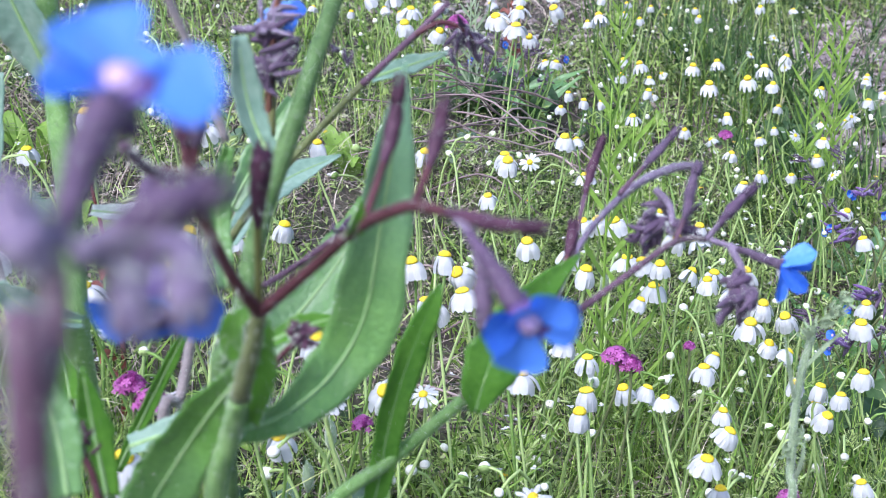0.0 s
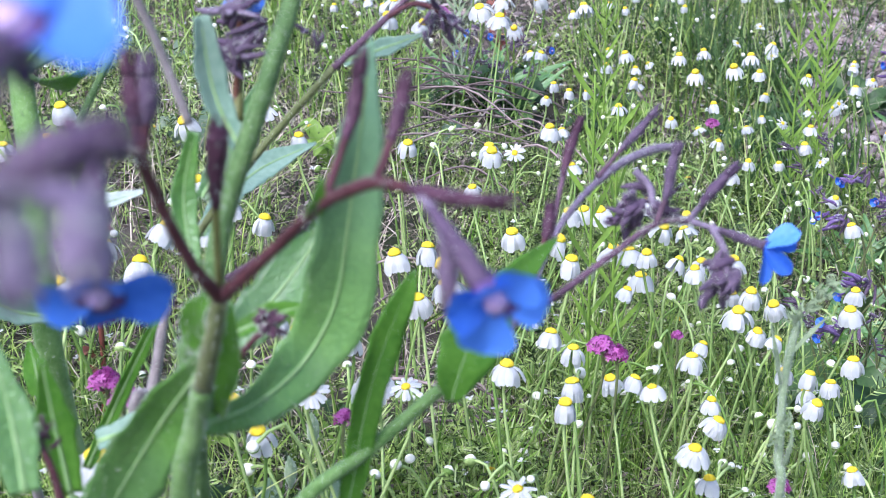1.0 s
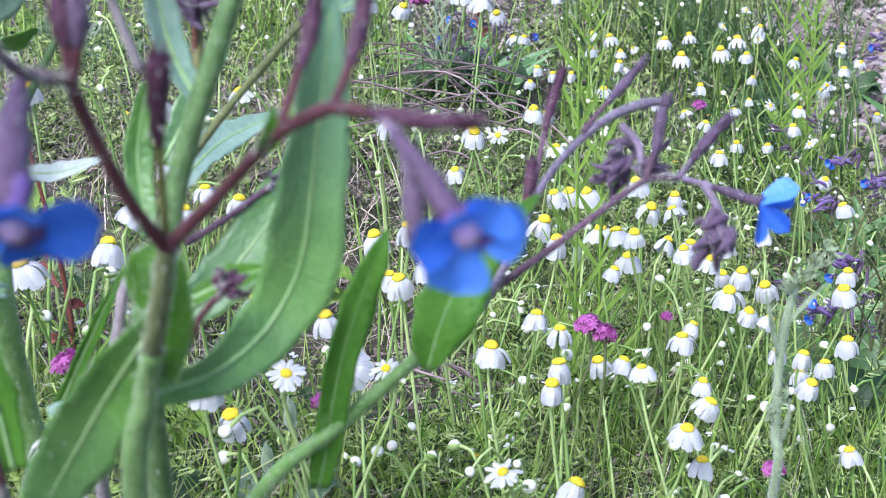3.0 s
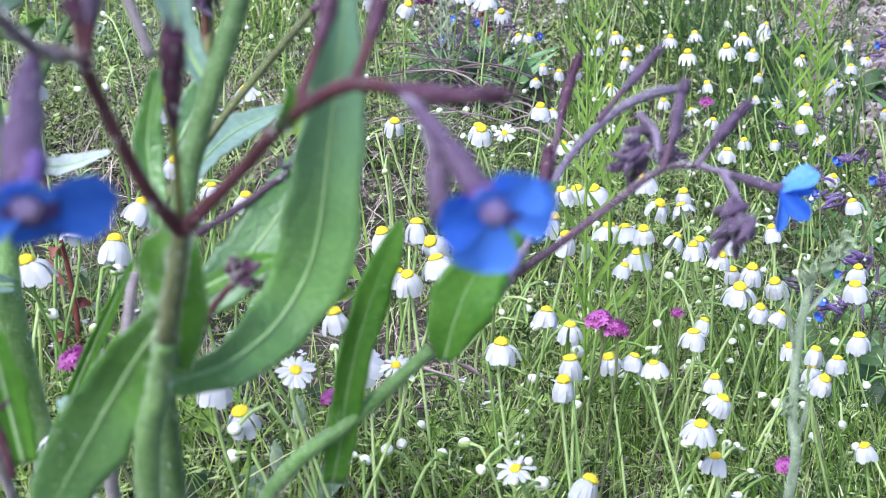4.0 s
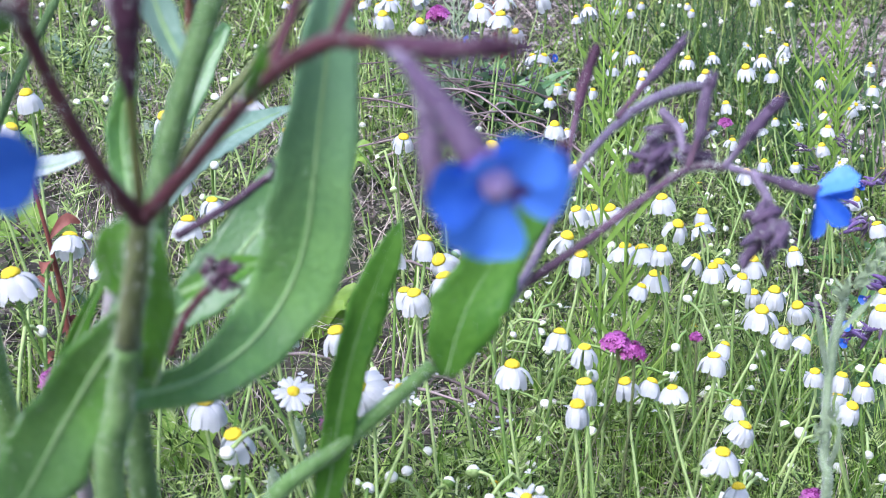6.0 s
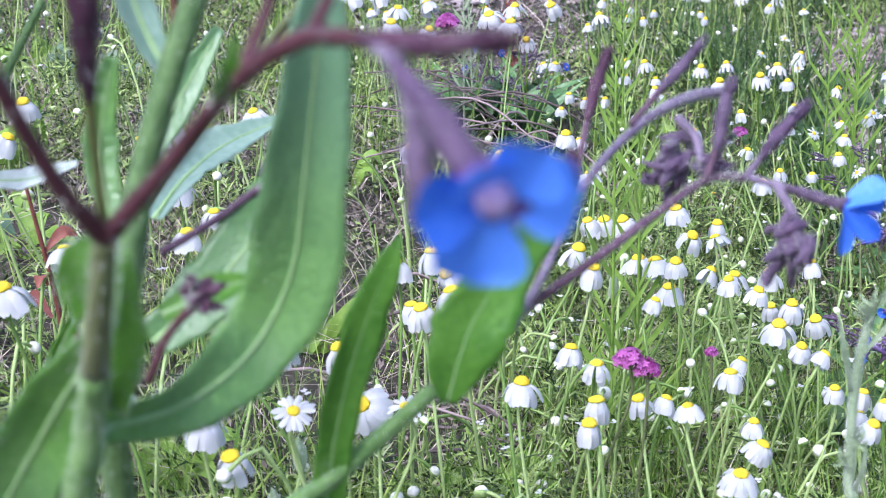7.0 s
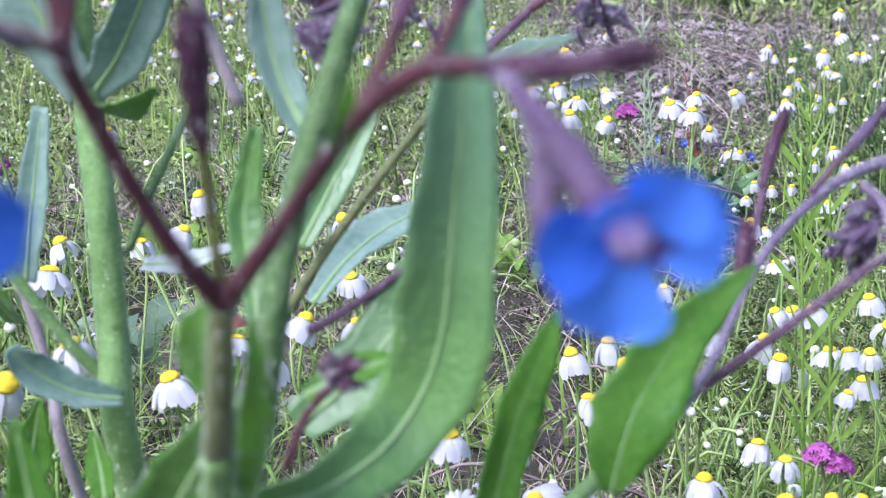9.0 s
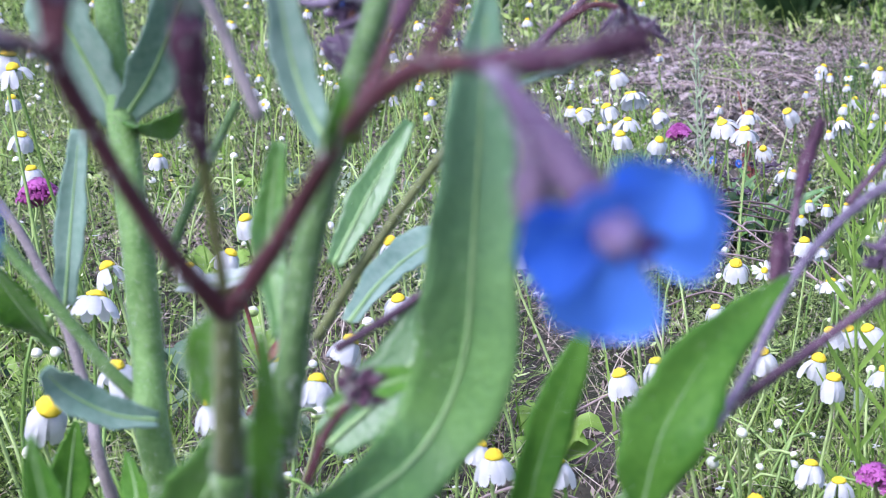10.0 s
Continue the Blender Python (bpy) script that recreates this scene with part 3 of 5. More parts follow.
def pebbles():
    vs, fs, k = [], [], 0
    rng = np.random.default_rng(5)
    for bx, by, br, many in (BARE[0] + (1300,), (0.55, 1.73, 0.12, 500), (0.495, 1.60, 0.09, 350), (0.66, 2.22, 0.13, 350), (0.12, 2.45, 0.36, 1100), (0.22, 3.20, 0.38, 1500)):
        for _ in range(many):
            a, r = rng.uniform(0, 6.283), br * 1.25 * math.sqrt(rng.random())
            x, y = bx + r * math.cos(a), by + r * math.sin(a)
            s = 0.003 + 0.011 * rng.random() ** 3
            v, f = dome(s, s * 0.6, 3, 6, 0.2, int(rng.integers(9999)))
            z = float(ground_z(x, y))
            vs.append(np.array(v) * [1, rng.uniform(0.6, 1.0), 1] + [x, y, z - 0.003])
            fs.extend([tuple(i + k for i in q) for q in f])
            k += len(v)
    ob = new("pebbles", mesh_of("pebbles", np.concatenate(vs), fs, GRAVEL))
    return tagged(ob, "pinkish grey pebbles scattered on bare soil", "pebbles", kind="stuff")


pebbles()


# ---- chamomile daisies: yellow domes with hanging white rays ----
def ray_petal(length, width, fall, spread):
    """A ray that leaves the rim flat and bends down by `fall` degrees."""
    n, m, v = 7, 5, []
    y = z = 0.0
    for i in range(n):
        q = i / (n - 1)
        w = width * (0.55 + 0.45 * math.sin(q * 2.4)) * (1.0 if q < 0.8 else math.sqrt(max(0.02, 1 - ((q - 0.8) / 0.2) ** 2 * 0.75)))
        for j in range(m):
            x = 2 * j / (m - 1) - 1
            v.append((x * w * 0.5, y, z - 0.16 * w * x * x + 0.03 * w * math.cos(x * 9)))
        a = radians(spread + (fall - spread) * min(1.0, q * 2.0))
        y += length / (n - 1) * math.cos(a)
        z -= length / (n - 1) * math.sin(a)
    f = [(i * m + j, i * m + j + 1, (i + 1) * m + j + 1, (i + 1) * m + j) for i in range(n - 1) for j in range(m - 1)]
    return v, f


RAYS = [mesh_of("ray", *ray_petal(0.0118, 0.0050, fall, spread), WHITE) for fall, spread in ((84, 40), (76, 28), (62, 14), (92, 55))]
RAYS_OPEN = [mesh_of("ray_open", *ray_petal(0.0105, 0.0040, 8, -4), WHITE), mesh_of("ray_open", *ray_petal(0.0105, 0.0040, 25, 0), WHITE)]
DISCS = [mesh_of("disc", *dome(0.0041, h, 7, 16, 0.06, 3 + i), YELLOW) for i, h in enumerate((0.0031, 0.0026, 0.0038))]
CUP = mesh_of("flower_cup", *dome(0.0040, -0.0025, 3, 12, 0.03), DAISY_STEM)


def daisy_stem(x, y, z, bend, rng):
    a = rng.uniform(0, 6.283)
    off = rng.uniform(0.01, 0.045)
    bx, by = x + off * math.cos(a), y + off * math.sin(a)
    bz = float(ground_z(bx, by)) - 0.012
    dx, dy = bend
    top = (x, y, z - 0.001)
    return (bx, by, bz), [(bx, by, bz), (bx + (x - bx) * 0.35 + rng.gauss(0, 0.003), by + (y - by) * 0.35, bz + (z - bz) * 0.42), (x - dx * 0.012, y - dy * 0.012, z - 0.022), top]


def daisy(x, y, z, rng, opened=False, pieces=True, size=1.0):
    tilt = rng.gauss(0, 13)
    turn = rng.uniform(0, 6.283)
    if opened:
        tilt, turn = rng.uniform(8, 30) if y < 0.7 else rng.uniform(22, 52), -1.57 + rng.gauss(0, 0.5)
    elif rng.random() < 0.2:
        tilt = rng.uniform(20, 42)
    d = (math.cos(turn), math.sin(turn))
    base, pts = daisy_stem(x, y, z, (d[0] * tilt / 40, d[1] * tilt / 40), rng)
    kind = rng.choice((0, 0, 1, 1, 2, 3))
    label = "wide open white daisy with a flat yellow disc" if opened else ("white daisy with rays hanging straight below yellow dome", "white daisy with drooping rays round yellow dome", "white daisy with half-spread rays and yellow dome", "white daisy with rays folded tight under yellow dome")[kind]
    root = thing("daisy", base, label, "daisy", "meadow daisies")
    part("stem", tube(pts, [0.0010, 0.0009, 0.0008, 0.0010], 5, 9), DAISY_STEM, root)
    s = rng.uniform(0.76, 1.0) * (0.80 if y > 1.15 else 1.18 if x < -0.1 and y < 0.7 else 1.0) * (0.70 if opened else 1.0) * (0.8 if x > 0.08 and y < 0.78 else 1.0) * (1.0 if pieces else 0.86) * size
    head = new("disc", DISCS[1] if opened else rng.choice(DISCS))
    head.parent = root
    head.matrix_local = Matrix.Translation(Vector((x, y, z)) - Vector(base)) @ Matrix.Rotation(radians(tilt), 4, Vector((-d[1], d[0], 0))) @ Matrix.Rotation(rng.uniform(0, 6.28), 4, "Z") @ Matrix.Scale(s, 4)
    cup = new("flower_cup", CUP)
    cup.parent = head
    count = rng.choice((13, 14, 15, 16))
    geos = []
    for k in range(count):
        if rng.random() < 0.06:
            continue
        me = rng.choice(RAYS_OPEN) if opened else RAYS[kind]
        m = Matrix.Rotation(k * 6.283 / count + rng.gauss(0, 0.09), 4, "Z") @ Matrix.Translation((0, 0.0034, -0.0002 * (k % 2))) @ Matrix.Rotation(radians(rng.gauss(0, 7)), 4, "X") @ Matrix.Scale(rng.uniform(0.88, 1.1), 4)
        if pieces:
            p = new("petal", me)
            p.parent = head
            p.matrix_local = m
        else:
            geos.append(([m @ v.co for v in me.vertices], [tuple(q.vertices) for q in me.polygons]))
    if geos:
        p = new("petals", mesh_of("petals", *join(*geos), WHITE))
        p.parent = head
    return root


# heads: east, north and height in metres
NEAR_HEADS = [
    (-0.290, 0.740, 0.366), (-0.301, 0.760, 0.371),
    (-0.112, 0.446, 0.245), (-0.068, 0.531, 0.209), (0.068, 0.54, 0.169), (-0.208, 0.558, 0.262), (-0.083, 0.564, 0.207), (0.119, 0.575, 0.174),
    (0.129, 0.588, 0.151), (-0.16, 0.593, 0.25), (0.2, 0.606, 0.144), (-0.058, 0.608, 0.219), (0.065, 0.615, 0.177), (-0.028, 0.62, 0.186),
    (-0.21, 0.623, 0.255), (-0.037, 0.633, 0.206), (0.11, 0.643, 0.171), (0.071, 0.644, 0.174), (-0.137, 0.656, 0.235), (0.04, 0.662, 0.175),
    (-0.072, 0.664, 0.202), (0.151, 0.676, 0.135),
]
FRONT_HEADS = [
    (0.203, 0.682, 0.141), (0.01, 0.684, 0.211), (-0.004, 0.684, 0.203), (-0.242, 0.687, 0.268), (-0.129, 0.688, 0.242), (-0.161, 0.689, 0.233),
    (0.076, 0.69, 0.171), (0.151, 0.697, 0.136), (-0.109, 0.703, 0.235), (0.141, 0.706, 0.158), (0.098, 0.709, 0.144), (0.114, 0.724, 0.137),
    (0.196, 0.724, 0.14), (0.001, 0.731, 0.213), (-0.254, 0.731, 0.27), (0.068, 0.733, 0.161), (0.213, 0.734, 0.133), (-0.086, 0.738, 0.228),
    (-0.01, 0.745, 0.181), (0.229, 0.747, 0.121), (0.197, 0.748, 0.148), (0.156, 0.752, 0.144), (0.218, 0.756, 0.111), (0.008, 0.762, 0.191),
    (-0.018, 0.768, 0.195), (0.115, 0.774, 0.169), (-0.208, 0.777, 0.263), (0.193, 0.779, 0.139), (0.084, 0.787, 0.183),
]
MIDDLE_HEADS = [
    (-0.203, 0.792, 0.277), (0.257, 0.798, 0.111), (-0.113, 0.801, 0.214), (0.187, 0.805, 0.141), (-0.245, 0.815, 0.248), (0.26, 0.823, 0.133),
    (0.18, 0.827, 0.153), (0.134, 0.829, 0.17), (-0.137, 0.832, 0.22), (0.201, 0.835, 0.141), (0.133, 0.843, 0.15), (0.193, 0.853, 0.133),
    (0.169, 0.855, 0.149), (0.083, 0.855, 0.17), (0.054, 0.867, 0.171), (0.161, 0.868, 0.15), (0.129, 0.871, 0.156), (0.227, 0.88, 0.113),
    (0.123, 0.898, 0.148), (0.17, 0.905, 0.158), (-0.106, 0.925, 0.238), (-0.379, 0.926, 0.287), (-0.012, 0.927, 0.213), (0.161, 0.932, 0.15),
    (-0.161, 0.938, 0.227), (-0.085, 0.938, 0.216), (0.19, 0.939, 0.121), (0.097, 0.944, 0.158), (0.179, 0.946, 0.153), (0.303, 0.952, 0.092),
    (0.12, 0.952, 0.155), (0.216, 0.957, 0.115), (0.045, 0.959, 0.197), (0.155, 0.961, 0.159), (0.245, 0.966, 0.118), (0.11, 0.967, 0.151),
]
BACK_HEADS = [
    (0.032, 0.978, 0.165), (0.313, 1.009, 0.121), (-0.426, 1.016, 0.296), (-0.332, 1.019, 0.275), (0.107, 1.033, 0.163), (0.047, 1.054, 0.173),
    (-0.455, 1.07, 0.315), (0.095, 1.083, 0.178), (0.243, 1.108, 0.132), (0.241, 1.155, 0.144), (0.344, 1.16, 0.091), (0.269, 1.164, 0.123),
    (0.115, 1.198, 0.143), (0.309, 1.22, 0.104), (0.169, 1.243, 0.151),
]
FAR_HEADS = [
    (0.344, 1.271, 0.105), (0.259, 1.273, 0.144), (0.353, 1.288, 0.117), (0.19, 1.298, 0.161), (0.229, 1.32, 0.117), (0.119, 1.333, 0.15),
    (-0.04, 1.343, 0.224), (0.401, 1.387, 0.108), (0.424, 1.397, 0.126), (0.33, 1.407, 0.14), (0.178, 1.412, 0.148), (0.114, 1.426, 0.158),
    (0.345, 1.439, 0.108), (0.104, 1.445, 0.154), (-0.087, 1.452, 0.226), (0.363, 1.495, 0.148), (-0.059, 1.517, 0.215), (0.078, 1.55, 0.181),
    (0.055, 1.653, 0.174), (0.088, 1.664, 0.176), (0.187, 1.685, 0.174), (-0.011, 1.714, 0.179), (0.132, 1.736, 0.166), (-0.544, 1.738, 0.24),
    (-0.114, 1.801, 0.204), (-0.048, 1.829, 0.183), (-0.629, 1.975, 0.249), (0.193, 2.031, 0.166),
]
OPEN_HEADS = [
    (0.037, 0.521, 0.186), (-0.048, 0.554, 0.215), (-0.009, 0.59, 0.199), (0.066, 1.05, 0.168), (0.339, 1.197, 0.111), (0.331, 1.305, 0.116),
    (0.397, 1.357, 0.12),
]

# broad heads round the far pink flower
BROAD_HEADS = [
    (-0.070, 1.330, 0.241), (-0.048, 1.360, 0.238), (-0.030, 1.340, 0.229), (-0.035, 1.300, 0.223), (-0.005, 1.350, 0.231), (-0.003, 1.290, 0.218), (0.050, 1.360, 0.218), (0.074, 1.380, 0.221), (0.067, 1.310, 0.219), (0.108, 1.400, 0.218), (-0.027, 1.420, 0.239), (-0.045, 1.500, 0.250),
]

dr = random.Random(21)
for place in NEAR_HEADS + FRONT_HEADS + MIDDLE_HEADS + BACK_HEADS + FAR_HEADS:
    daisy(*place, dr)
for place in BROAD_HEADS:
    daisy(*place, random.Random(str(place)), size=1.5)
for place in OPEN_HEADS:
    daisy(*place, dr, opened=True)

taken = [(p[0], p[1]) for p in NEAR_HEADS + FRONT_HEADS + MIDDLE_HEADS + BACK_HEADS + FAR_HEADS + OPEN_HEADS + BROAD_HEADS]


def free(x, y, gap):
    return all((x - a) ** 2 + (y - b) ** 2 > gap * gap for a, b in taken)


def scatter(count, y0, y1, gap, left=0.56, right=0.37):
    out = []
    while len(out) < count:
        y = math.sqrt(dr.uniform(y0 * y0, y1 * y1))
        x = dr.uniform(-left * y - 0.1, right * y + 0.1)
        if any(math.hypot(x - a, y - b) < r for a, b, r in BARE) or not free(x, y, gap):
            continue
        taken.append((x, y))
        out.append((x, y))
    return out


for x, y in scatter(120, 1.2, 2.1, 0.025, 0.25):
    daisy(x, y, float(ground_z(x, y)) + dr.uniform(0.10, 0.16), dr, opened=dr.random() < 0.15, pieces=False)


def beyond(count, reach):
    out = []
    while len(out) < count:
        r, a = reach * math.sqrt(dr.random()), dr.uniform(0, 6.283)
        x, y = r * math.cos(a), r * math.sin(a) + 2.0
        if math.hypot(x, y) > 0.6 and not (y > 0.1 and -0.56 * y - 0.12 < x < 0.37 * y + 0.12):
            out.append((x, y))
    return out


def far_daisies():
    white, gold, stem = [], [], []
    for x, y in scatter(45, 1.3, 2.3, 0.02, -0.05) + scatter(110, 2.2, 3.6, 0.02) + scatter(230, 3.5, 8.0, 0.03) + beyond(420, 9.0):
        z = float(ground_z(x, y)) + dr.uniform(0.09, 0.17)
        s = dr.uniform(0.8, 1.1)
        tilt = Matrix.Translation((x, y, z)) @ Matrix.Rotation(dr.gauss(0, 0.25), 4, "X") @ Matrix.Rotation(dr.gauss(0, 0.25), 4, "Y") @ Matrix.Scale(s, 4)
        v, f = dome(0.0043, 0.0042, 3, 8)
        gold.append(([tilt @ Vector(p) for p in v], f))
        me = dr.choice(RAYS)
        for k in range(10):
            m = tilt @ Matrix.Rotation(k * 0.6283, 4, "Z") @ Matrix.Translation((0, 0.0034, 0))
            white.append(([m @ Vector(c) for c in ((-0.0017, 0, 0), (0.0017, 0, 0), (0.0024, 0.0045, -0.0045), (0.0012, 0.006, -0.0105), (-0.0012, 0.006, -0.0105), (-0.0024, 0.0045, -0.0045))], [(0, 1, 2, 5), (5, 2, 3, 4)]))
        stem.append(tube([(x + dr.gauss(0, 0.02), y + dr.gauss(0, 0.02), z - 0.15), (x, y, z - 0.05), (x, y, z)], [0.001, 0.0009], 4, 4))
    for nm, geo, mat, lab in (("far_daisy_rays", white, WHITE_FAR, "white rays of distant meadow daisies"), ("far_daisy_discs", gold, YELLOW, "yellow discs of distant meadow daisies"), ("far_daisy_stems", stem, GRASS, "green stems of distant meadow daisies")):
        tagged(new(nm, mesh_of(nm, *join(*geo), mat)), lab, "daisies", kind="stuff")


far_daisies()

BUD_MESH = mesh_of("bud", *join(dome(0.0036, 0.0034, 5, 12, 0.05), dome(0.0036, -0.0028, 4, 12, 0.02)), BUDWHITE)


def nodding_stem(x, y, z):
    """A thin stalk, often bowed over at the top."""
    a, off = dr.uniform(0, 6.283), dr.uniform(0.02, 0.06)
    bx, by = x + off * math.cos(a), y + off * math.sin(a)
    bz = float(ground_z(bx, by)) - 0.012
    rise = dr.choice((0.0, 0.004, 0.010))
    return (bx, by, bz), [(bx, by, bz), (bx + (x - bx) * 0.15, by + (y - by) * 0.15, bz + (z - bz) * 0.6), (bx + (x - bx) * 0.6, by + (y - by) * 0.6, z + rise - 0.006), (x, y, z)]


def daisy_bud(x, y, z):
    base, pts = nodding_stem(x, y, z)
    root = thing("daisy_bud", base, "small round cream-white unopened daisy bud on thin stalk", "flower bud", "daisy buds")
    part("stem", tube(pts, [0.0010, 0.0009, 0.0009], 5, 8), DAISY_STEM, root)
    b = new("bud", BUD_MESH)
    b.parent = root
    c = new("flower_cup", CUP)
    c.parent = b
    c.matrix_local = Matrix.Translation((0, 0, -0.0004))
    b.matrix_local = Matrix.Translation(Vector((x, y, z)) - Vector(base)) @ Matrix.Rotation(dr.gauss(0, 0.5), 4, "X") @ Matrix.Rotation(dr.gauss(0, 0.5), 4, "Y") @ Matrix.Scale(dr.uniform(0.5, 0.98), 4)


for x, y in scatter(270, 0.5, 1.3, 0.009):
    daisy_bud(x, y, float(ground_z(x, y)) + dr.uniform(0.05, 0.125))


for x, y in scatter(110, 0.55, 1.0, 0.009, -0.04):
    daisy_bud(x, y, float(ground_z(x, y)) + dr.uniform(0.04, 0.11))


def far_buds():
    heads, stems = [], []
    for x, y in scatter(430, 1.2, 2.6, 0.010):
        z = float(ground_z(x, y)) + dr.uniform(0.06, 0.14)
        base, pts = nodding_stem(x, y, z)
        stems.append(tube(pts, [0.0008, 0.0006, 0.0006], 4, 6))
        r = 0.0036 * dr.uniform(0.42, 0.85)
        v, f = join(dome(r, r, 4, 8), dome(r, -r * 0.8, 3, 8))
        heads.append(([Vector(p) + Vector((x, y, z)) for p in v], f))
    tagged(new("far_buds", mesh_of("far_buds", *join(*heads), BUDWHITE)), "small cream-white daisy buds among grass", "flower buds", kind="stuff")
    tagged(new("far_bud_stems", mesh_of("far_bud_stems", *join(*stems), GRASS)), "thin bowed green stalks of daisy buds", "stems", kind="stuff")


far_buds()


# ---- pink flower heads ----
def floret_geo():
    geos = [tube([(0, 0, -0.006), (0, 0, -0.002), (0, 0, 0)], [0.0003, 0.0005, 0.0007], 5, 4)]
    for j in range(5):
        b = j * 1.2566
        d, e = np.array([math.cos(b), math.sin(b), 0]), np.array([-math.sin(b), math.cos(b), 0])
        w = 0.0011
        geos.append(([d * 0.0002, d * w + e * w * 0.55 + [0, 0, 0.0003], d * w * 1.9 + e * w * 0.3, d * w * 1.9 - e * w * 0.3, d * w - e * w * 0.55 + [0, 0, 0.0003]], [(0, 1, 2, 3, 4)]))
    return join(*geos)


FLORET = mesh_of("floret", *floret_geo(), PINK)


def pink_head(x, y, z, size, seed, flat=0.75):
    rng = random.Random(seed)
    base, pts = daisy_stem(x, y, z, (0, 0), rng)
    root = thing("pink_flower", base, "rounded cluster of small magenta-pink florets on stalk", "flower", "pink flowers")
    part("stem", tube(pts, [0.0008, 0.0007, 0.0009], 6, 10), STEM_BROWN, root)
    for k in range(34):
        a, r = k * 2.39996, math.sqrt((k + 0.5) / 34)
        c = Vector((math.cos(a) * r * size, math.sin(a) * r * size, flat * size * (1 - r * r) + rng.gauss(0, 0.0006)))
        up = Vector((math.cos(a) * r, math.sin(a) * r, 0.8)).to_track_quat("Z", "Y").to_matrix().to_4x4()
        p = new("floret", FLORET)
        p.parent = root
        p.matrix_local = Matrix.Translation(Vector((x, y, z)) - Vector(base) + c) @ up @ Matrix.Rotation(k, 4, "Z") @ Matrix.Scale(size / 0.0085 * rng.uniform(1.05, 1.4), 4)


for k, row in enumerate(((0.0855, 0.65, 0.1895, 0.0072), (0.0930, 0.648, 0.1860, 0.0060), (-0.124, 0.517, 0.239, 0.0065), (-0.116, 0.512, 0.234, 0.0065), (0.247, 1.213, 0.142, 0.0065), (0.013, 1.332, 0.216, 0.011), (-0.313, 0.794, 0.295, 0.011), (0.182, 0.664, 0.102, 0.006), (0.148, 0.79, 0.132, 0.0038), (-0.036, 0.576, 0.191, 0.005))):
    pink_head(*row, 40 + k)


# ---- bugloss plants farther back ----
def small_bugloss(x, y, height, sprigs, seed, blooms=3):
    rng = random.Random(seed)
    z0 = float(ground_z(x, y)) - 0.01
    root = thing("small_bugloss", (x, y, z0), "low bugloss plant with violet buds and blue flowers", "wildflower", "small bugloss plants")
    for k in range(sprigs):
        a = rng.uniform(0, 6.283)
        r = rng.uniform(0.2, 0.6) * height
        tip = np.array([x + r * math.cos(a), y + r * math.sin(a), z0 + height * rng.uniform(0.7, 1.1)])
        stalk(root, "stalk", [(x, y, z0), ((x + tip[0]) / 2, (y + tip[1]) / 2, z0 + height * 0.55), tuple(tip)], [0.0012, 0.0010, 0.0008], STEM_BROWN, seg=6)
        bud_cluster(root, tip, 0.011, 7, (math.cos(a), math.sin(a), 0.2), seed + k, CALYX)
        if k < blooms:
            d = unit(np.array([math.cos(a), -1.0, 0.3]))
            corolla(root, tuple(tip + d * 0.010), tuple(d), rng.uniform(0, 1), 0.62)
    for k in range(6):
        a = k * 1.05 + rng.uniform(-0.3, 0.3)
        d = np.array([math.cos(a), math.sin(a), 0])
        p = np.array([x, y, z0 + 0.01])
        leaf(root, [p, p + d * 0.025 + [0, 0, 0.03], p + d * 0.06 + [0, 0, 0.045 + rng.uniform(-0.02, 0.02)]], [0.003, 0.006, 0.001], LEAF, rib=0, seed=seed + k, face=(0, -0.5, 0.8), edge=0)


small_bugloss(0.392, 1.258, 0.14, 4, 61, 0)
small_bugloss(0.320, 1.081, 0.13, 4, 62, 0)
small_bugloss(0.300, 0.955, 0.10, 3, 63, 0)
small_bugloss(0.330, 1.000, 0.11, 3, 64, 0)
small_bugloss(0.076, 1.640, 0.09, 9, 65, 2)
small_bugloss(0.055, 1.600, 0.07, 8, 68, 0)
small_bugloss(0.100, 1.610, 0.07, 8, 69, 0)
small_bugloss(0.115, 1.700, 0.08, 5, 66, 1)
small_bugloss(0.035, 1.660, 0.07, 5, 67, 1)


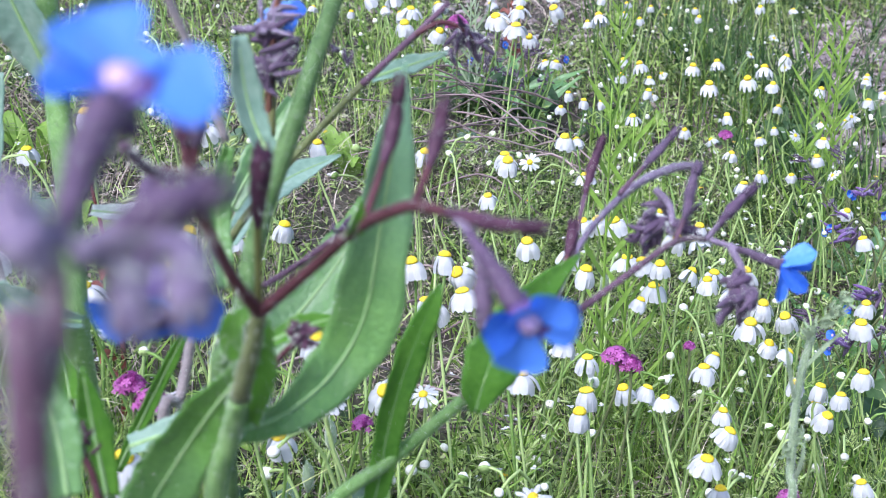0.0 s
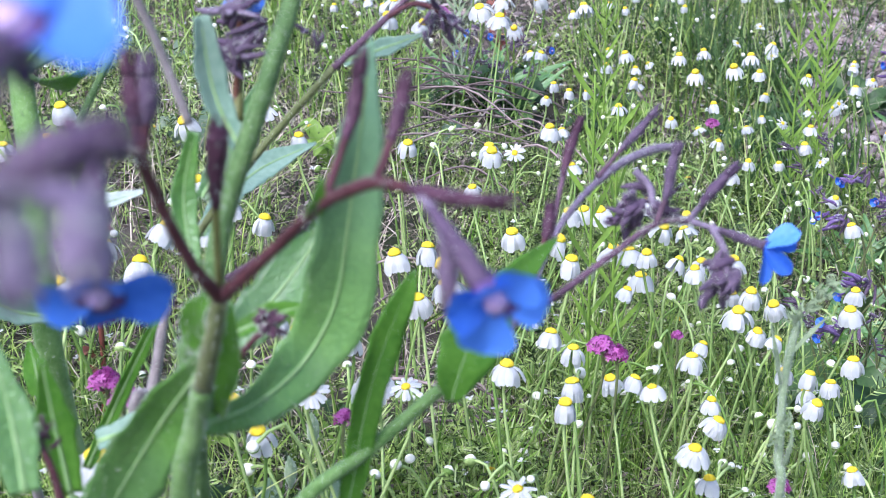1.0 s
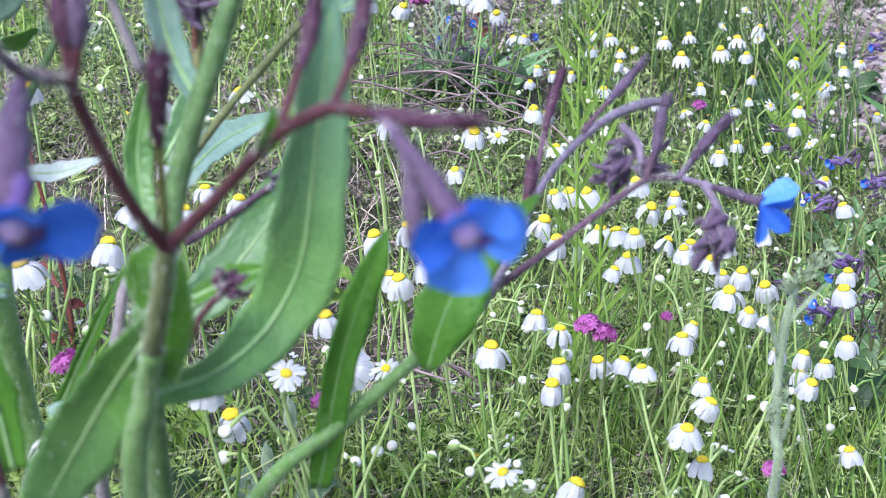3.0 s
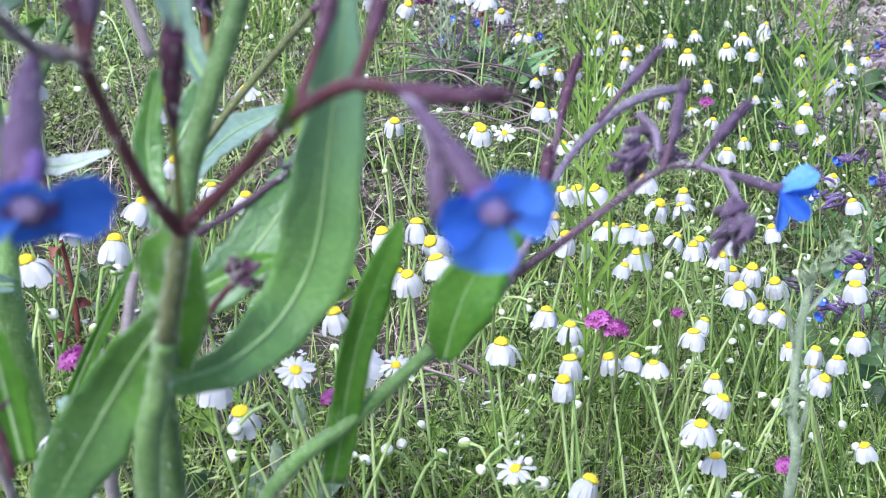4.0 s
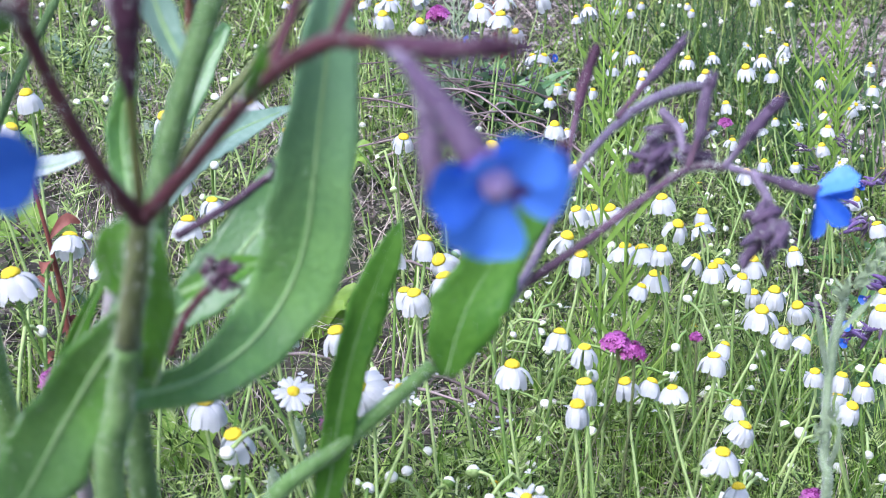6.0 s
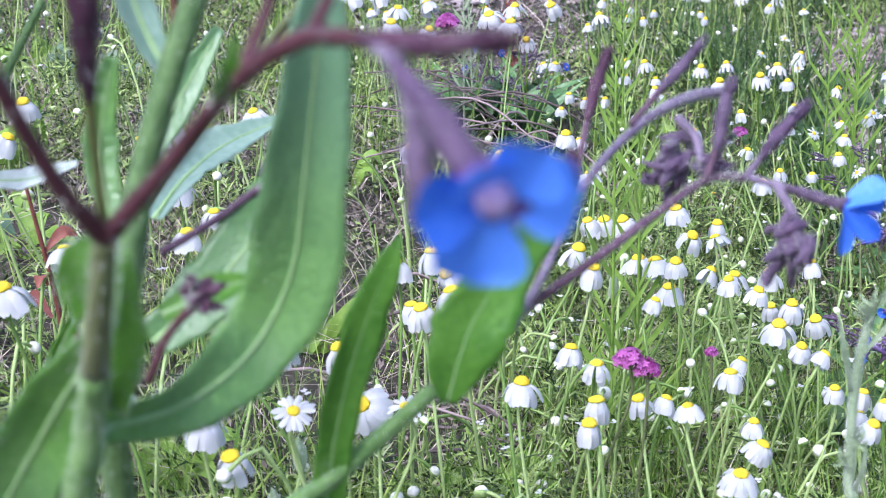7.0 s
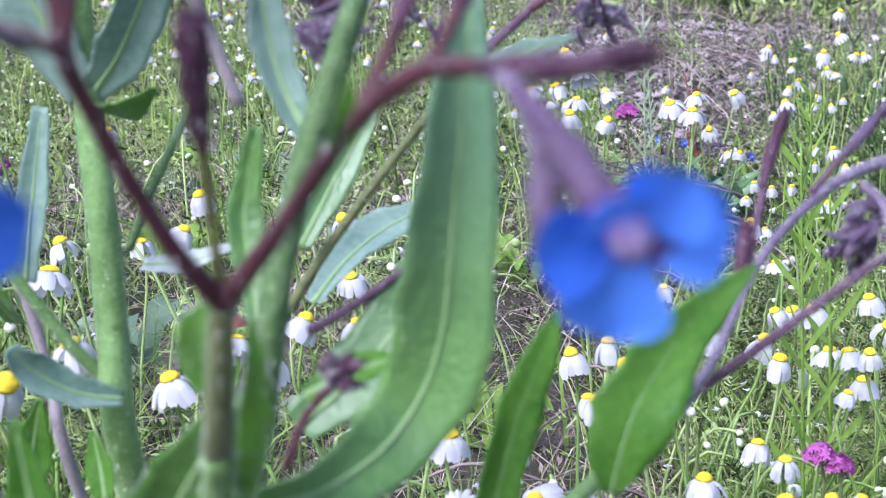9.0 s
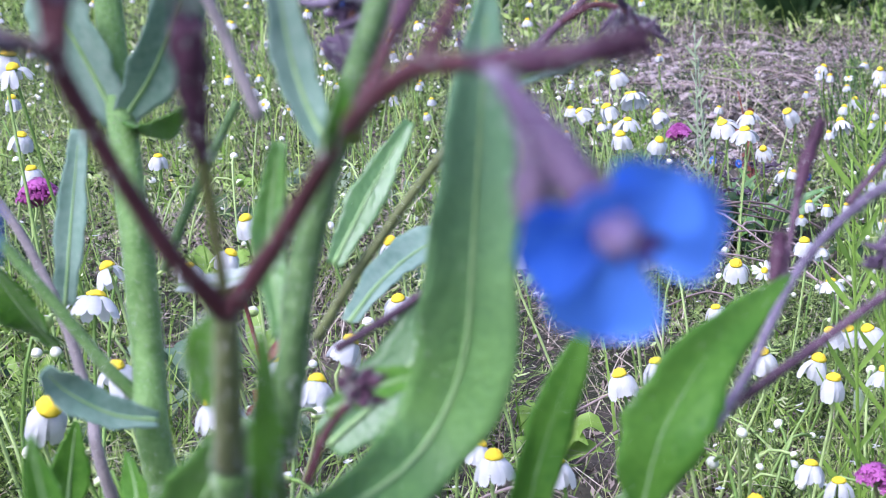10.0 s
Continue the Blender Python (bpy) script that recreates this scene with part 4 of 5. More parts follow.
def violet_spray(x, y, z, turn, seed):
    """A bowed sprig with a fan of violet calyces and one or two half-open flowers."""
    rng = random.Random(seed)
    bx, by = x - 0.035 * turn, y + 0.02
    z0 = float(ground_z(bx, by)) - 0.01
    root = thing("violet_spray", (bx, by, z0), "bowed bugloss spray with violet calyces and half-open blue flowers", "wildflower", "violet sprays")
    stalk(root, "stalk", [(bx, by, z0), (bx - 0.004 * turn, by, (z0 + z) / 2 + 0.02), (x - 0.016 * turn, y + 0.005, z + 0.008), (x, y, z)], [0.0012, 0.0010, 0.0009, 0.0008], STEM_BROWN, seg=7)
    bud_cluster(root, (x - 0.004 * turn, y, z), 0.019, 8, (0.9 * turn, -0.4, 0.25), seed, VIOLET_CALYX, 0.7)
    bud_cluster(root, (x - 0.014 * turn, y, z + 0.006), 0.016, 5, (0.4 * turn, -0.4, -0.5), seed + 40, CALYX, 0.7)
    for k in range(2):
        d = unit(np.array([turn * rng.uniform(0.6, 1.0), -0.5, rng.uniform(-0.3, 0.4)]))
        corolla(root, tuple(np.array([x, y, z]) + d * rng.uniform(0.012, 0.017)), tuple(d), rng.uniform(0, 1), 0.62, (), (48, 40, 50, 44, 52))
    for k in range(4):
        a = k * 1.6 + rng.uniform(-0.3, 0.3)
        d = np.array([math.cos(a), math.sin(a), 0])
        p = np.array([bx, by, z0 + 0.01])
        leaf(root, [p, p + d * 0.02 + [0, 0, 0.03], p + d * 0.045 + [0, 0, 0.05]], [0.003, 0.007, 0.001], LEAF, rib=0, seed=seed + k, face=(0, -0.5, 0.8), edge=0)


VIOLET_CALYX = material("violet_calyx", (0.075, 0.035, 0.13), (0.20, 0.125, 0.30), 260, 0.6, 0.4, sheen=0.15)
for k, row in enumerate(((0.385, 1.253, 0.077, -1), (0.401, 1.197, 0.076, -1), (0.334, 1.139, 0.080, -1), (0.520, 1.580, 0.105, -1), (0.3135, 0.992, 0.078, -1), (0.281, 0.922, 0.078, -1))):
    violet_spray(*row, 160 + k)


# ---- tall leafy green stalks ----
def leafy_stalk(x, y, top, count, seed, spread=0.035, lean=(0.0, 0.0), mat=BLADE, label="upright green stalk with narrow pointed leaves"):
    rng = random.Random(seed)
    z0 = float(ground_z(x, y)) - 0.01
    pts = [(x, y, z0), (x + lean[0] * 0.5, y + lean[1] * 0.5, (z0 + top) / 2), (x + lean[0], y + lean[1], top)]
    root = thing("leafy_stalk", (x, y, z0), label, "plant", "leafy stalks")
    part("stem", tube(pts, [0.0012, 0.0010, 0.0006], 6, 14), mat, root)
    c = spline(pts, 60)
    for k in range(count):
        i = int(12 + 46 * k / count)
        a = k * 2.4 + rng.uniform(-0.3, 0.3)
        d = np.array([math.cos(a), math.sin(a), 0])
        r = spread * (1.1 - 0.6 * k / count) * rng.uniform(0.7, 1.1)
        up = np.array([0, 0, 1.0])
        part("leaf", blade([c[i], c[i] + d * r * 0.45 + up * r * 0.6, c[i] + d * r * 0.8 + up * r * 1.15], [0.0010, 0.0016, 0.0003], (d[1], -d[0], 0.2), 0.2, 0.05, 7, 3, seed=k), mat, root)


leafy_stalk(0.098, 0.815, 0.285, 26, 71)
leafy_stalk(0.118, 0.860, 0.255, 22, 72)
leafy_stalk(0.345, 1.320, 0.225, 26, 73)
leafy_stalk(0.375, 1.340, 0.20, 24, 74)
leafy_stalk(0.40, 1.42, 0.21, 24, 75)
leafy_stalk(0.17, 1.36, 0.23, 26, 76)
leafy_stalk(0.44, 1.60, 0.20, 22, 77)
leafy_stalk(0.028, 1.563, 0.285, 20, 78, 0.02, (0.004, 0.0), SPIKE, "thin pale grey-green stalk with tiny leaves")
leafy_stalk(0.040, 1.60, 0.25, 18, 79, 0.02, (-0.006, 0.0), SPIKE, "thin pale grey-green stalk with tiny leaves")


# ---- low broad-leaved herbs ----
DARK_LEAF = material("dark_herb", (0.022, 0.055, 0.018), (0.075, 0.145, 0.045), 60, 0.5, 0.4, "object", through_light=0.25)
GREY_LEAF = material("grey_herb", (0.12, 0.20, 0.12), (0.26, 0.34, 0.22), 60, 0.6, 0.4, "object", through_light=0.25)


def herb(x, y, size, count, seed, mat, label):
    rng = random.Random(seed)
    z0 = float(ground_z(x, y)) - 0.004
    root = thing("herb", (x, y, z0), label, "herb", "low herbs")
    for k in range(count):
        a = k * 2.4 + rng.uniform(-0.4, 0.4)
        d = np.array([math.cos(a), math.sin(a), 0])
        r = size * rng.uniform(0.55, 1.1)
        up = np.array([0, 0, 1.0]) * size * rng.uniform(0.3, 1.2)
        p = np.array([x, y, z0]) + d * size * 0.08
        part("leaf", blade([p, p + d * r * 0.4 + up * 0.7, p + d * r * 0.75 + up, p + d * r + up * 0.8], [r * 0.06, r * 0.17, r * 0.19, r * 0.03], tuple(d * 0.4 + np.array([0, -0.3, 0.8])), 0.25, 0.2, 10, 5, seed=seed + k), mat, root)


herb(0.305, 0.930, 0.065, 16, 201, DARK_LEAF, "low herb with dark green oval leaves")
herb(0.335, 0.905, 0.055, 14, 202, DARK_LEAF, "low herb with dark green oval leaves")
herb(0.300, 0.885, 0.05, 14, 206, DARK_LEAF, "low herb with dark green oval leaves")
herb(0.320, 0.860, 0.05, 12, 203, DARK_LEAF, "low herb with dark green oval leaves")
herb(0.290, 3.95, 0.22, 16, 204, DARK_LEAF, "broad dark green herb behind bare soil")
herb(0.42, 4.15, 0.22, 16, 205, DARK_LEAF, "broad dark green herb behind bare soil")
for k, (hx, hy) in enumerate(((0.06, 1.62), (0.10, 1.66), (0.03, 1.60), (0.085, 1.58))):
    herb(hx, hy, 0.045, 12, 330 + k, DARK_LEAF, "dark low herb beside violet bugloss buds")
for k, (hx, hy) in enumerate(((0.43, 1.50), (0.40, 1.62), (0.52, 1.72), (0.45, 1.80))):
    herb(hx, hy, 0.045, 14, 340 + k, DARK_LEAF, "dark green leafy herb in dense grass")
hr = random.Random(77)
for k in range(46):
    hy = math.sqrt(hr.uniform(0.25, 2.6))
    hx = hr.uniform(-0.5 * hy, 0.33 * hy)
    herb(hx, hy, hr.uniform(0.022, 0.045), hr.randint(6, 11), 210 + k, (GREY_LEAF, DARK_LEAF, BLADE)[k % 3], ("small grey-green leafy herb among grass", "small dark green leafy herb among grass", "small bright green leafy herb among grass")[k % 3])


# ---- specks of tiny flowers ----
def specks(name, count, y0, y1, size, mat, label, high):
    x, y = spots(count, y0, y1, clear=0.3)
    n = len(x)
    p = np.stack([x, y, ground_z(x, y) + RNG.uniform(0.03, high, n)], 1)
    vs, fs = [], []
    for k in range(4):
        a = k * 1.5708 + RNG.uniform(0, 0.5, n)
        d = np.stack([np.cos(a), np.sin(a), RNG.uniform(-0.2, 0.5, n)], 1) * size
        e = np.stack([-np.sin(a), np.cos(a), np.zeros(n)], 1) * size * 0.45
        vs.append(np.stack([p, p + d * 0.6 + e, p + d, p + d * 0.6 - e], 1).reshape(-1, 3))
        fs.append(np.arange(n * 4).reshape(-1, 4) + k * n * 4)
    tagged(new(name, big_mesh(name, np.concatenate(vs), np.concatenate(fs), mat)), label, "tiny flowers", kind="stuff")


specks("tiny_white_flowers", 3000, 0.5, 2.8, 0.0026, WHITE_FAR, "tiny white four-petalled flowers among grass", 0.09)
specks("tiny_yellow_flowers", 90, 0.5, 2.2, 0.0030, YELLOW_SMALL, "tiny yellow flowers among grass", 0.07)


# ---- downy grey seed pods ----
def seed_pod(x, y, z, seed):
    rng = random.Random(seed)
    base, pts = daisy_stem(x, y, z, (0.2, 0), rng)
    root = thing("seed_pod", base, "grey downy spindle-shaped seed pod on thin stalk", "seed pod", "seed pods")
    part("stem", tube(pts, [0.0007, 0.0006], 5, 9), DAISY_STEM, root)
    body = [(x, y, z - 0.002), (x + 0.0005, y, z + 0.007), (x, y, z + 0.015)]
    pod = part("pod", tube(body, [0.0006, 0.0026, 0.0030, 0.0022, 0.0005], 10, 14, lump=0.1), SPIKE, root)
    hairy(pod, body, [0.0026, 0.0026], 120, 0.0014, seed)


seed_pod(0.104, 0.867, 0.135, 301)
seed_pod(-0.054, 0.613, 0.160, 302)
seed_pod(-0.064, 0.599, 0.145, 303)


# ---- dead stalks that lie over the grass ----
def fallen_stalks(x, y, z, count, seed, length=0.16):
    rng = random.Random(seed)
    root = thing("dead_stalks", (x, y, float(ground_z(x, y))), "fallen dry mauve-brown stalks lying over grass", "dead stalks")
    for k in range(count):
        a = rng.uniform(-1.1, 0.9)
        p = np.array([x + rng.gauss(0, 0.03), y + rng.gauss(0, 0.07), z + rng.gauss(0, 0.02)])
        d = np.array([math.cos(a), math.sin(a) * 0.8, -0.12 + rng.gauss(0, 0.12)]) * length * rng.uniform(0.5, 1.1)
        part("stalk", tube([p - d * 0.6, p + np.array([0, 0, rng.uniform(0.004, 0.025)]), p + d * 0.6], [0.0006, 0.0011, 0.0006], 5, 8), DEAD_STALK, root)


fallen_stalks(0.03, 1.34, 0.125, 18, 81)
fallen_stalks(0.075, 1.27, 0.105, 7, 82, 0.12)
fallen_stalks(0.0, 0.80, 0.095, 12, 83, 0.08)
fallen_stalks(0.09, 2.5, 0.11, 12, 84, 0.17)
fallen_stalks(0.2, 2.3, 0.10, 9, 85, 0.15)


# ---- reddish dock ----
def dock(x, y, height, seed):
    rng = random.Random(seed)
    z0 = float(ground_z(x, y)) - 0.01
    root = thing("red_dock", (x, y, z0), "dock plant with russet red stem and leaves", "plant", "red plants")
    part("stem", tube([(x, y, z0), (x + 0.004, y, z0 + height * 0.5), (x - 0.006, y, z0 + height)], [0.0018, 0.0014, 0.0008], 7, 12), RUSSET, root)
    for k in range(7):
        a, h = k * 2.2, height * (0.15 + 0.1 * k)
        d = np.array([math.cos(a), math.sin(a), 0])
        p = np.array([x, y, z0 + h])
        r = 0.015 * rng.uniform(0.7, 1.2)
        part("leaf", blade([p, p + d * r * 0.6 + [0, 0, r * 0.5], p + d * r + [0, 0, r * 0.3]], [0.0008, 0.003, 0.0006], (0, -0.8, 0.5), 0.3, 0.25, 10, 5, seed=seed + k), RUSSET, root)


dock(-0.176, 0.707, 0.16, 91)
dock(0.09, 1.9, 0.13, 92)
dock(0.085, 1.75, 0.12, 93)


# ---- pale downy spike ----
def tuft(parent, place, up, count, reach, seed):
    """A knot of narrow downy bracts."""
    rng = random.Random(seed)
    c, up = np.array(place), unit(np.array(up))
    for k in range(count):
        d = unit(np.array([rng.gauss(0, 1), rng.gauss(0, 1), rng.gauss(0, 1)]) * 0.5 + up)
        o = c + np.array([rng.gauss(0, 1), rng.gauss(0, 1), rng.gauss(0, 1)]) * reach * 0.16
        r = reach * rng.uniform(0.6, 1.15)
        side = np.array([rng.gauss(0, 1), rng.gauss(0, 1), rng.gauss(0, 1)]) * r * 0.12
        part("bract", blade([o, o + d * r * 0.5 + side, o + d * r], [reach * 0.05, reach * 0.085, reach * 0.015], (0.2, -0.9, 0.3), 0.3, 0.1, 7, 3, seed=seed + k), SPIKE, parent)


def pale_spike(pts):
    foot = (pts[0][0] - 0.01, pts[0][1] + 0.05, float(ground_z(pts[0][0], pts[0][1] + 0.05)) - 0.01)
    root = thing("downy_spike", (foot[0], foot[1], foot[2] + 0.01), "pale grey-green downy flower spike on stout stalk", "plant")
    stalk(root, "stem", [foot, *pts], [0.0017, 0.0017, 0.0016, 0.0015, 0.0015, 0.0012], SPIKE, 1800, 0.0010, seed=4)
    low, low2, a, b, c, d = [(0.1262, 0.4670, 0.2346), (0.1288, 0.4670, 0.2408), (0.1318, 0.4740, 0.2790), (0.1357, 0.4745, 0.2831), (0.1392, 0.4750, 0.2879), (0.1425, 0.4755, 0.2919)]
    tuft(root, low, (-0.2, -0.2, 1), 12, 0.0060, 500)
    tuft(root, low2, (0.25, -0.2, 1), 12, 0.0060, 520)
    tuft(root, a, (-0.25, -0.2, 1), 20, 0.0062, 540)
    tuft(root, b, (0.5, -0.2, 0.8), 20, 0.0062, 560)
    tuft(root, c, (0.5, -0.2, 0.8), 20, 0.0062, 580)
    tuft(root, d, (0.7, -0.2, 0.7), 12, 0.006, 600)
    for k, at in enumerate(([(0.1270, 0.4700, 0.2568), (0.1236, 0.4670, 0.2703), (0.1208, 0.4660, 0.2826)], [(0.1308, 0.4730, 0.2675), (0.1378, 0.4750, 0.2745), (0.1436, 0.4760, 0.2799)], [(0.1278, 0.4670, 0.2208), (0.1296, 0.4620, 0.2339), (0.1304, 0.4620, 0.2442)])):
        leaf(root, at, [0.0006, 0.0009, 0.0002], SPIKE, rib=0, seed=620 + k, edge=60)


pale_spike([(0.1274, 0.4670, 0.1992), (0.1274, 0.4670, 0.2293), (0.1283, 0.4710, 0.2523), (0.1304, 0.4740, 0.2671), (0.1331, 0.4760, 0.2782)])


# ---- the bugloss in the middle: forked purple top with hanging blue flower ----
def foot_below(p, dx, dy):
    x, y = p[0] + dx, p[1] + dy
    return (x, y, float(ground_z(x, y)) - 0.01)


MM = 0.001
stem_pts = [(-0.0538, 0.2960, 0.3114), (-0.0478, 0.2870, 0.3368), (-0.0437, 0.2790, 0.3518), (-0.0398, 0.2715, 0.3655), (-0.0369, 0.2663, 0.3767)]
foot = foot_below(stem_pts[0], -0.03, 0.12)
A = thing("bugloss", foot, "tall hairy bugloss with forked purple branches, blue flowers", "wildflower", "bugloss plants")
stalk(A, "stem", [foot, (stem_pts[0][0] - 0.012, stem_pts[0][1] + 0.045, 0.2)] + stem_pts[:3], [2.9 * MM, 2.8 * MM, 2.7 * MM, 2.5 * MM, 2.2 * MM], STEM_PALE, 220, 0.0012, seed=2, seg=12)
stalk(A, "upper_stem", stem_pts[2:], [2.2 * MM, 2.0 * MM, 1.8 * MM, 1.6 * MM], STEM_BROWN, 70, 0.0011, seed=2, seg=12)
stalk(A, "branch", [stem_pts[-1], (-0.0304, 0.2622, 0.3838), (-0.0254, 0.2580, 0.3894), (-0.0185, 0.2520, 0.3978), (-0.0147, 0.2485, 0.4018), (-0.0098, 0.2435, 0.4059), (-0.0052, 0.2401, 0.4083), (-0.0009, 0.2365, 0.4088)], [1.45 * MM, 1.15 * MM, 1.1 * MM, 1.2 * MM, 1.05 * MM], PURPLE, 70, 0.0009, seed=3, seg=10)
stalk(A, "branch", [stem_pts[-1], (-0.0405, 0.2600, 0.3862), (-0.0434, 0.2545, 0.3972), (-0.0454, 0.2495, 0.4075), (-0.0458, 0.2475, 0.4116)], [1.45 * MM, 1.15 * MM, 1.1 * MM, 1.2 * MM], PURPLE, 70, 0.0009, seed=4, seg=10)
stalk(A, "branch", [(-0.0458, 0.2475, 0.4116), (-0.0483, 0.2440, 0.4135), (-0.0507, 0.2400, 0.4148)], [1.1 * MM, 0.9 * MM], PURPLE, 80, 0.0009, seed=5)
stalk(A, "branch", [(-0.048, 0.2426, 0.4128), (-0.0503, 0.2327, 0.4177), (-0.0516, 0.2244, 0.4239)], [1.0 * MM, 0.9 * MM], DUSK, 60, 0.0009, seed=6)
bud(A, [(-0.0009, 0.2365, 0.4088), (0.0030, 0.2327, 0.4090), (0.0091, 0.2270, 0.4096), (0.0169, 0.2195, 0.4115)], 0.9 * MM, 1.5 * MM, CALYX_RED, start=0.15, seed=7)
bud(A, [(-0.0147, 0.2485, 0.4018), (-0.0122, 0.2560, 0.4078), (-0.0096, 0.2635, 0.4152), (-0.0081, 0.2660, 0.4248)], 0.85 * MM, 1.6 * MM, CALYX_RED, seed=8)
bud(A, [(-0.0052, 0.2401, 0.4083), (-0.0030, 0.2450, 0.4125), (-0.0011, 0.2504, 0.4176), (0.0002, 0.2548, 0.4234)], 0.85 * MM, 1.6 * MM, CALYX_RED, start=0.4, seed=9)
bud(A, [(-0.0454, 0.2480, 0.4118), (-0.0440, 0.2485, 0.4190), (-0.0436, 0.2490, 0.4280)], 0.9 * MM, 1.9 * MM, CALYX, start=0.35, seed=10)
bud(A, [(-0.0458, 0.2475, 0.4116), (-0.0463, 0.2488, 0.4190), (-0.0468, 0.2500, 0.4279)], 1.0 * MM, 2.1 * MM, CALYX_RED, start=0.35, seed=11)
bud(A, [stem_pts[-1], (-0.0363, 0.2640, 0.3880), (-0.0353, 0.2600, 0.4005), (-0.0333, 0.2550, 0.4143)], 0.8 * MM, 2.1 * MM, CALYX_RED, STEM_OLIVE, start=0.58, seed=12, flare=True)
bud(A, [(-0.0507, 0.2400, 0.4148), (-0.0506, 0.2340, 0.4120), (-0.0487, 0.2215, 0.4078), (-0.0464, 0.2095, 0.4037)], 1.0 * MM, 3.0 * MM, LILAC, MAUVE, start=0.12, seed=13, flare=True)
bud(A, [(0.0023, 0.2335, 0.4088), (0.0056, 0.2255, 0.4066), (0.0092, 0.2190, 0.4032), (0.0117, 0.2155, 0.3996)], 0.95 * MM, 1.95 * MM, LILAC, MAUVE, start=0.2, seed=14, flare=True)
bud(A, [(0.0042, 0.2300, 0.4078), (0.0063, 0.2250, 0.4017), (0.0067, 0.2220, 0.3987), (0.0070, 0.2200, 0.3937)], 0.8 * MM, 1.7 * MM, CALYX, MAUVE, start=0.3, seed=15)
corolla(A, (0.0138, 0.2145, 0.3972), (0.08, -0.97, -0.08), size=1.1, clock=(-2, 46, 112, 186, 258), lifts=(4, 34, 56, 26, 4), scales=(1.02, 0.98, 0.8, 0.95, 1.1))
corolla(A, (-0.0449, 0.2050, 0.4030), (0.02, -0.86, -0.42), size=1.1, clock=(-6, 70, 120, 192, 282), lifts=(-4, 30, 40, -4, -16), scales=(1.35, 0.8, 0.75, 1.25, 1.15))
clus = [(-0.045, 0.3185, 0.3323), (-0.0407, 0.3194, 0.3411), (-0.0343, 0.3189, 0.3482)]
stalk(A, "stalk", clus, [0.9 * MM, 0.8 * MM, 0.8 * MM], PURPLE, 80, 0.0008, seed=16)
bud_cluster(A, clus[-1], 0.0042, 40, (0.05, -0.1, 0.1), 17, CALYX_RED, 1.0, 1.5)
stalk2 = [(-0.0523, 0.374, 0.3379), (-0.0427, 0.3806, 0.3419), (-0.0306, 0.3882, 0.3486)]
stalk(A, "stalk", stalk2, [1.0 * MM, 0.9 * MM, 0.9 * MM], DUSK, 120, 0.0008, seed=18)
bud_cluster(A, stalk2[-1], 0.006, 8, (0.5, 0, 0.6), 19, LILAC)
leaf(A, [(-0.0484, 0.2925, 0.3357), (-0.0392, 0.3155, 0.3287), (-0.0286, 0.3316, 0.3317), (-0.0198, 0.3341, 0.347), (-0.0155, 0.3312, 0.3707), (-0.0114, 0.3264, 0.3951), (-0.0086, 0.3252, 0.4146)], [2.5 * MM, 5.0 * MM, 7.6 * MM, 8.6 * MM, 7.6 * MM, 4.6 * MM, 0.3 * MM], LEAF_SKYLIT, "long wavy lance-shaped green leaf, sky sheen coloured into upper part", 0.4 * MM, 21, (0.15, -0.85, 0.3), 0.3, 0.2, 500)
leaf(A, [(-0.0424, 0.2851, 0.3559), (-0.0534, 0.2911, 0.3405), (-0.0655, 0.2945, 0.3211), (-0.0745, 0.2942, 0.3061)], [3 * MM, 6.5 * MM, 8 * MM, 5 * MM], LEAF, "", 0.4 * MM, 22, (0.34, -0.77, 0.40), 0.2, 0.15, 300)
leaf(A, [(-0.0397, 0.2720, 0.3751), (-0.0431, 0.2745, 0.3707), (-0.0442, 0.2765, 0.3658), (-0.0432, 0.2770, 0.3611)], [1.0 * MM, 2.7 * MM, 2.9 * MM, 1.6 * MM], LEAF_FRESH, "", 0, 23, (-0.2, -0.95, 0.3), 0.2, 0.05, 120)
leaf(A, [(-0.0422, 0.2845, 0.3425), (-0.0382, 0.2815, 0.3558), (-0.0366, 0.2785, 0.3709)], [2.0 * MM, 3.0 * MM, 0.6 * MM], LEAF_FRESH, "", 0, 24, (-0.35, -0.9, 0.3), 0.15, 0.1, 120)
leaf(A, [(-0.0543, 0.367, 0.3198), (-0.0406, 0.376, 0.3301), (-0.0279, 0.3867, 0.3449), (-0.0227, 0.3967, 0.3575)], [4 * MM, 8 * MM, 7 * MM, 2 * MM], LEAF, "", 0.5 * MM, 25, (-0.45, -0.88, 0.0), 0.3, 0.15, 200)
leaf(A, [(-0.0456, 0.338, 0.3375), (-0.0356, 0.3414, 0.341), (-0.0266, 0.3451, 0.3423)], [2 * MM, 3.4 * MM, 0.5 * MM], LEAF_FRESH, "", 0.4 * MM, 26, (0.1, -0.6, 0.7), 0.4, 0.1, 80)
leaf(A, [(-0.0177, 0.2510, 0.3983), (-0.0157, 0.2480, 0.4018), (-0.0148, 0.2475, 0.4070)], [0.9 * MM, 1.7 * MM, 0.3 * MM], LEAF_FRESH, "", 0, 27, (0.3, -0.9, 0.2), 0.3, 0.1, 40)

# ---- the bugloss closest to the lens: blurred purple sprig ----
n_pts = [(-0.0286, 0.0880, 0.4377), (-0.0288, 0.0900, 0.4429), (-0.0277, 0.0920, 0.4472), (-0.0275, 0.0940, 0.4506), (-0.0278, 0.0960, 0.4529)]
foot = foot_below(n_pts[0], -0.03, 0.02)
N = thing("bugloss", foot, "bugloss sprig with lilac calyces and blue flower", "wildflower", "bugloss plants")
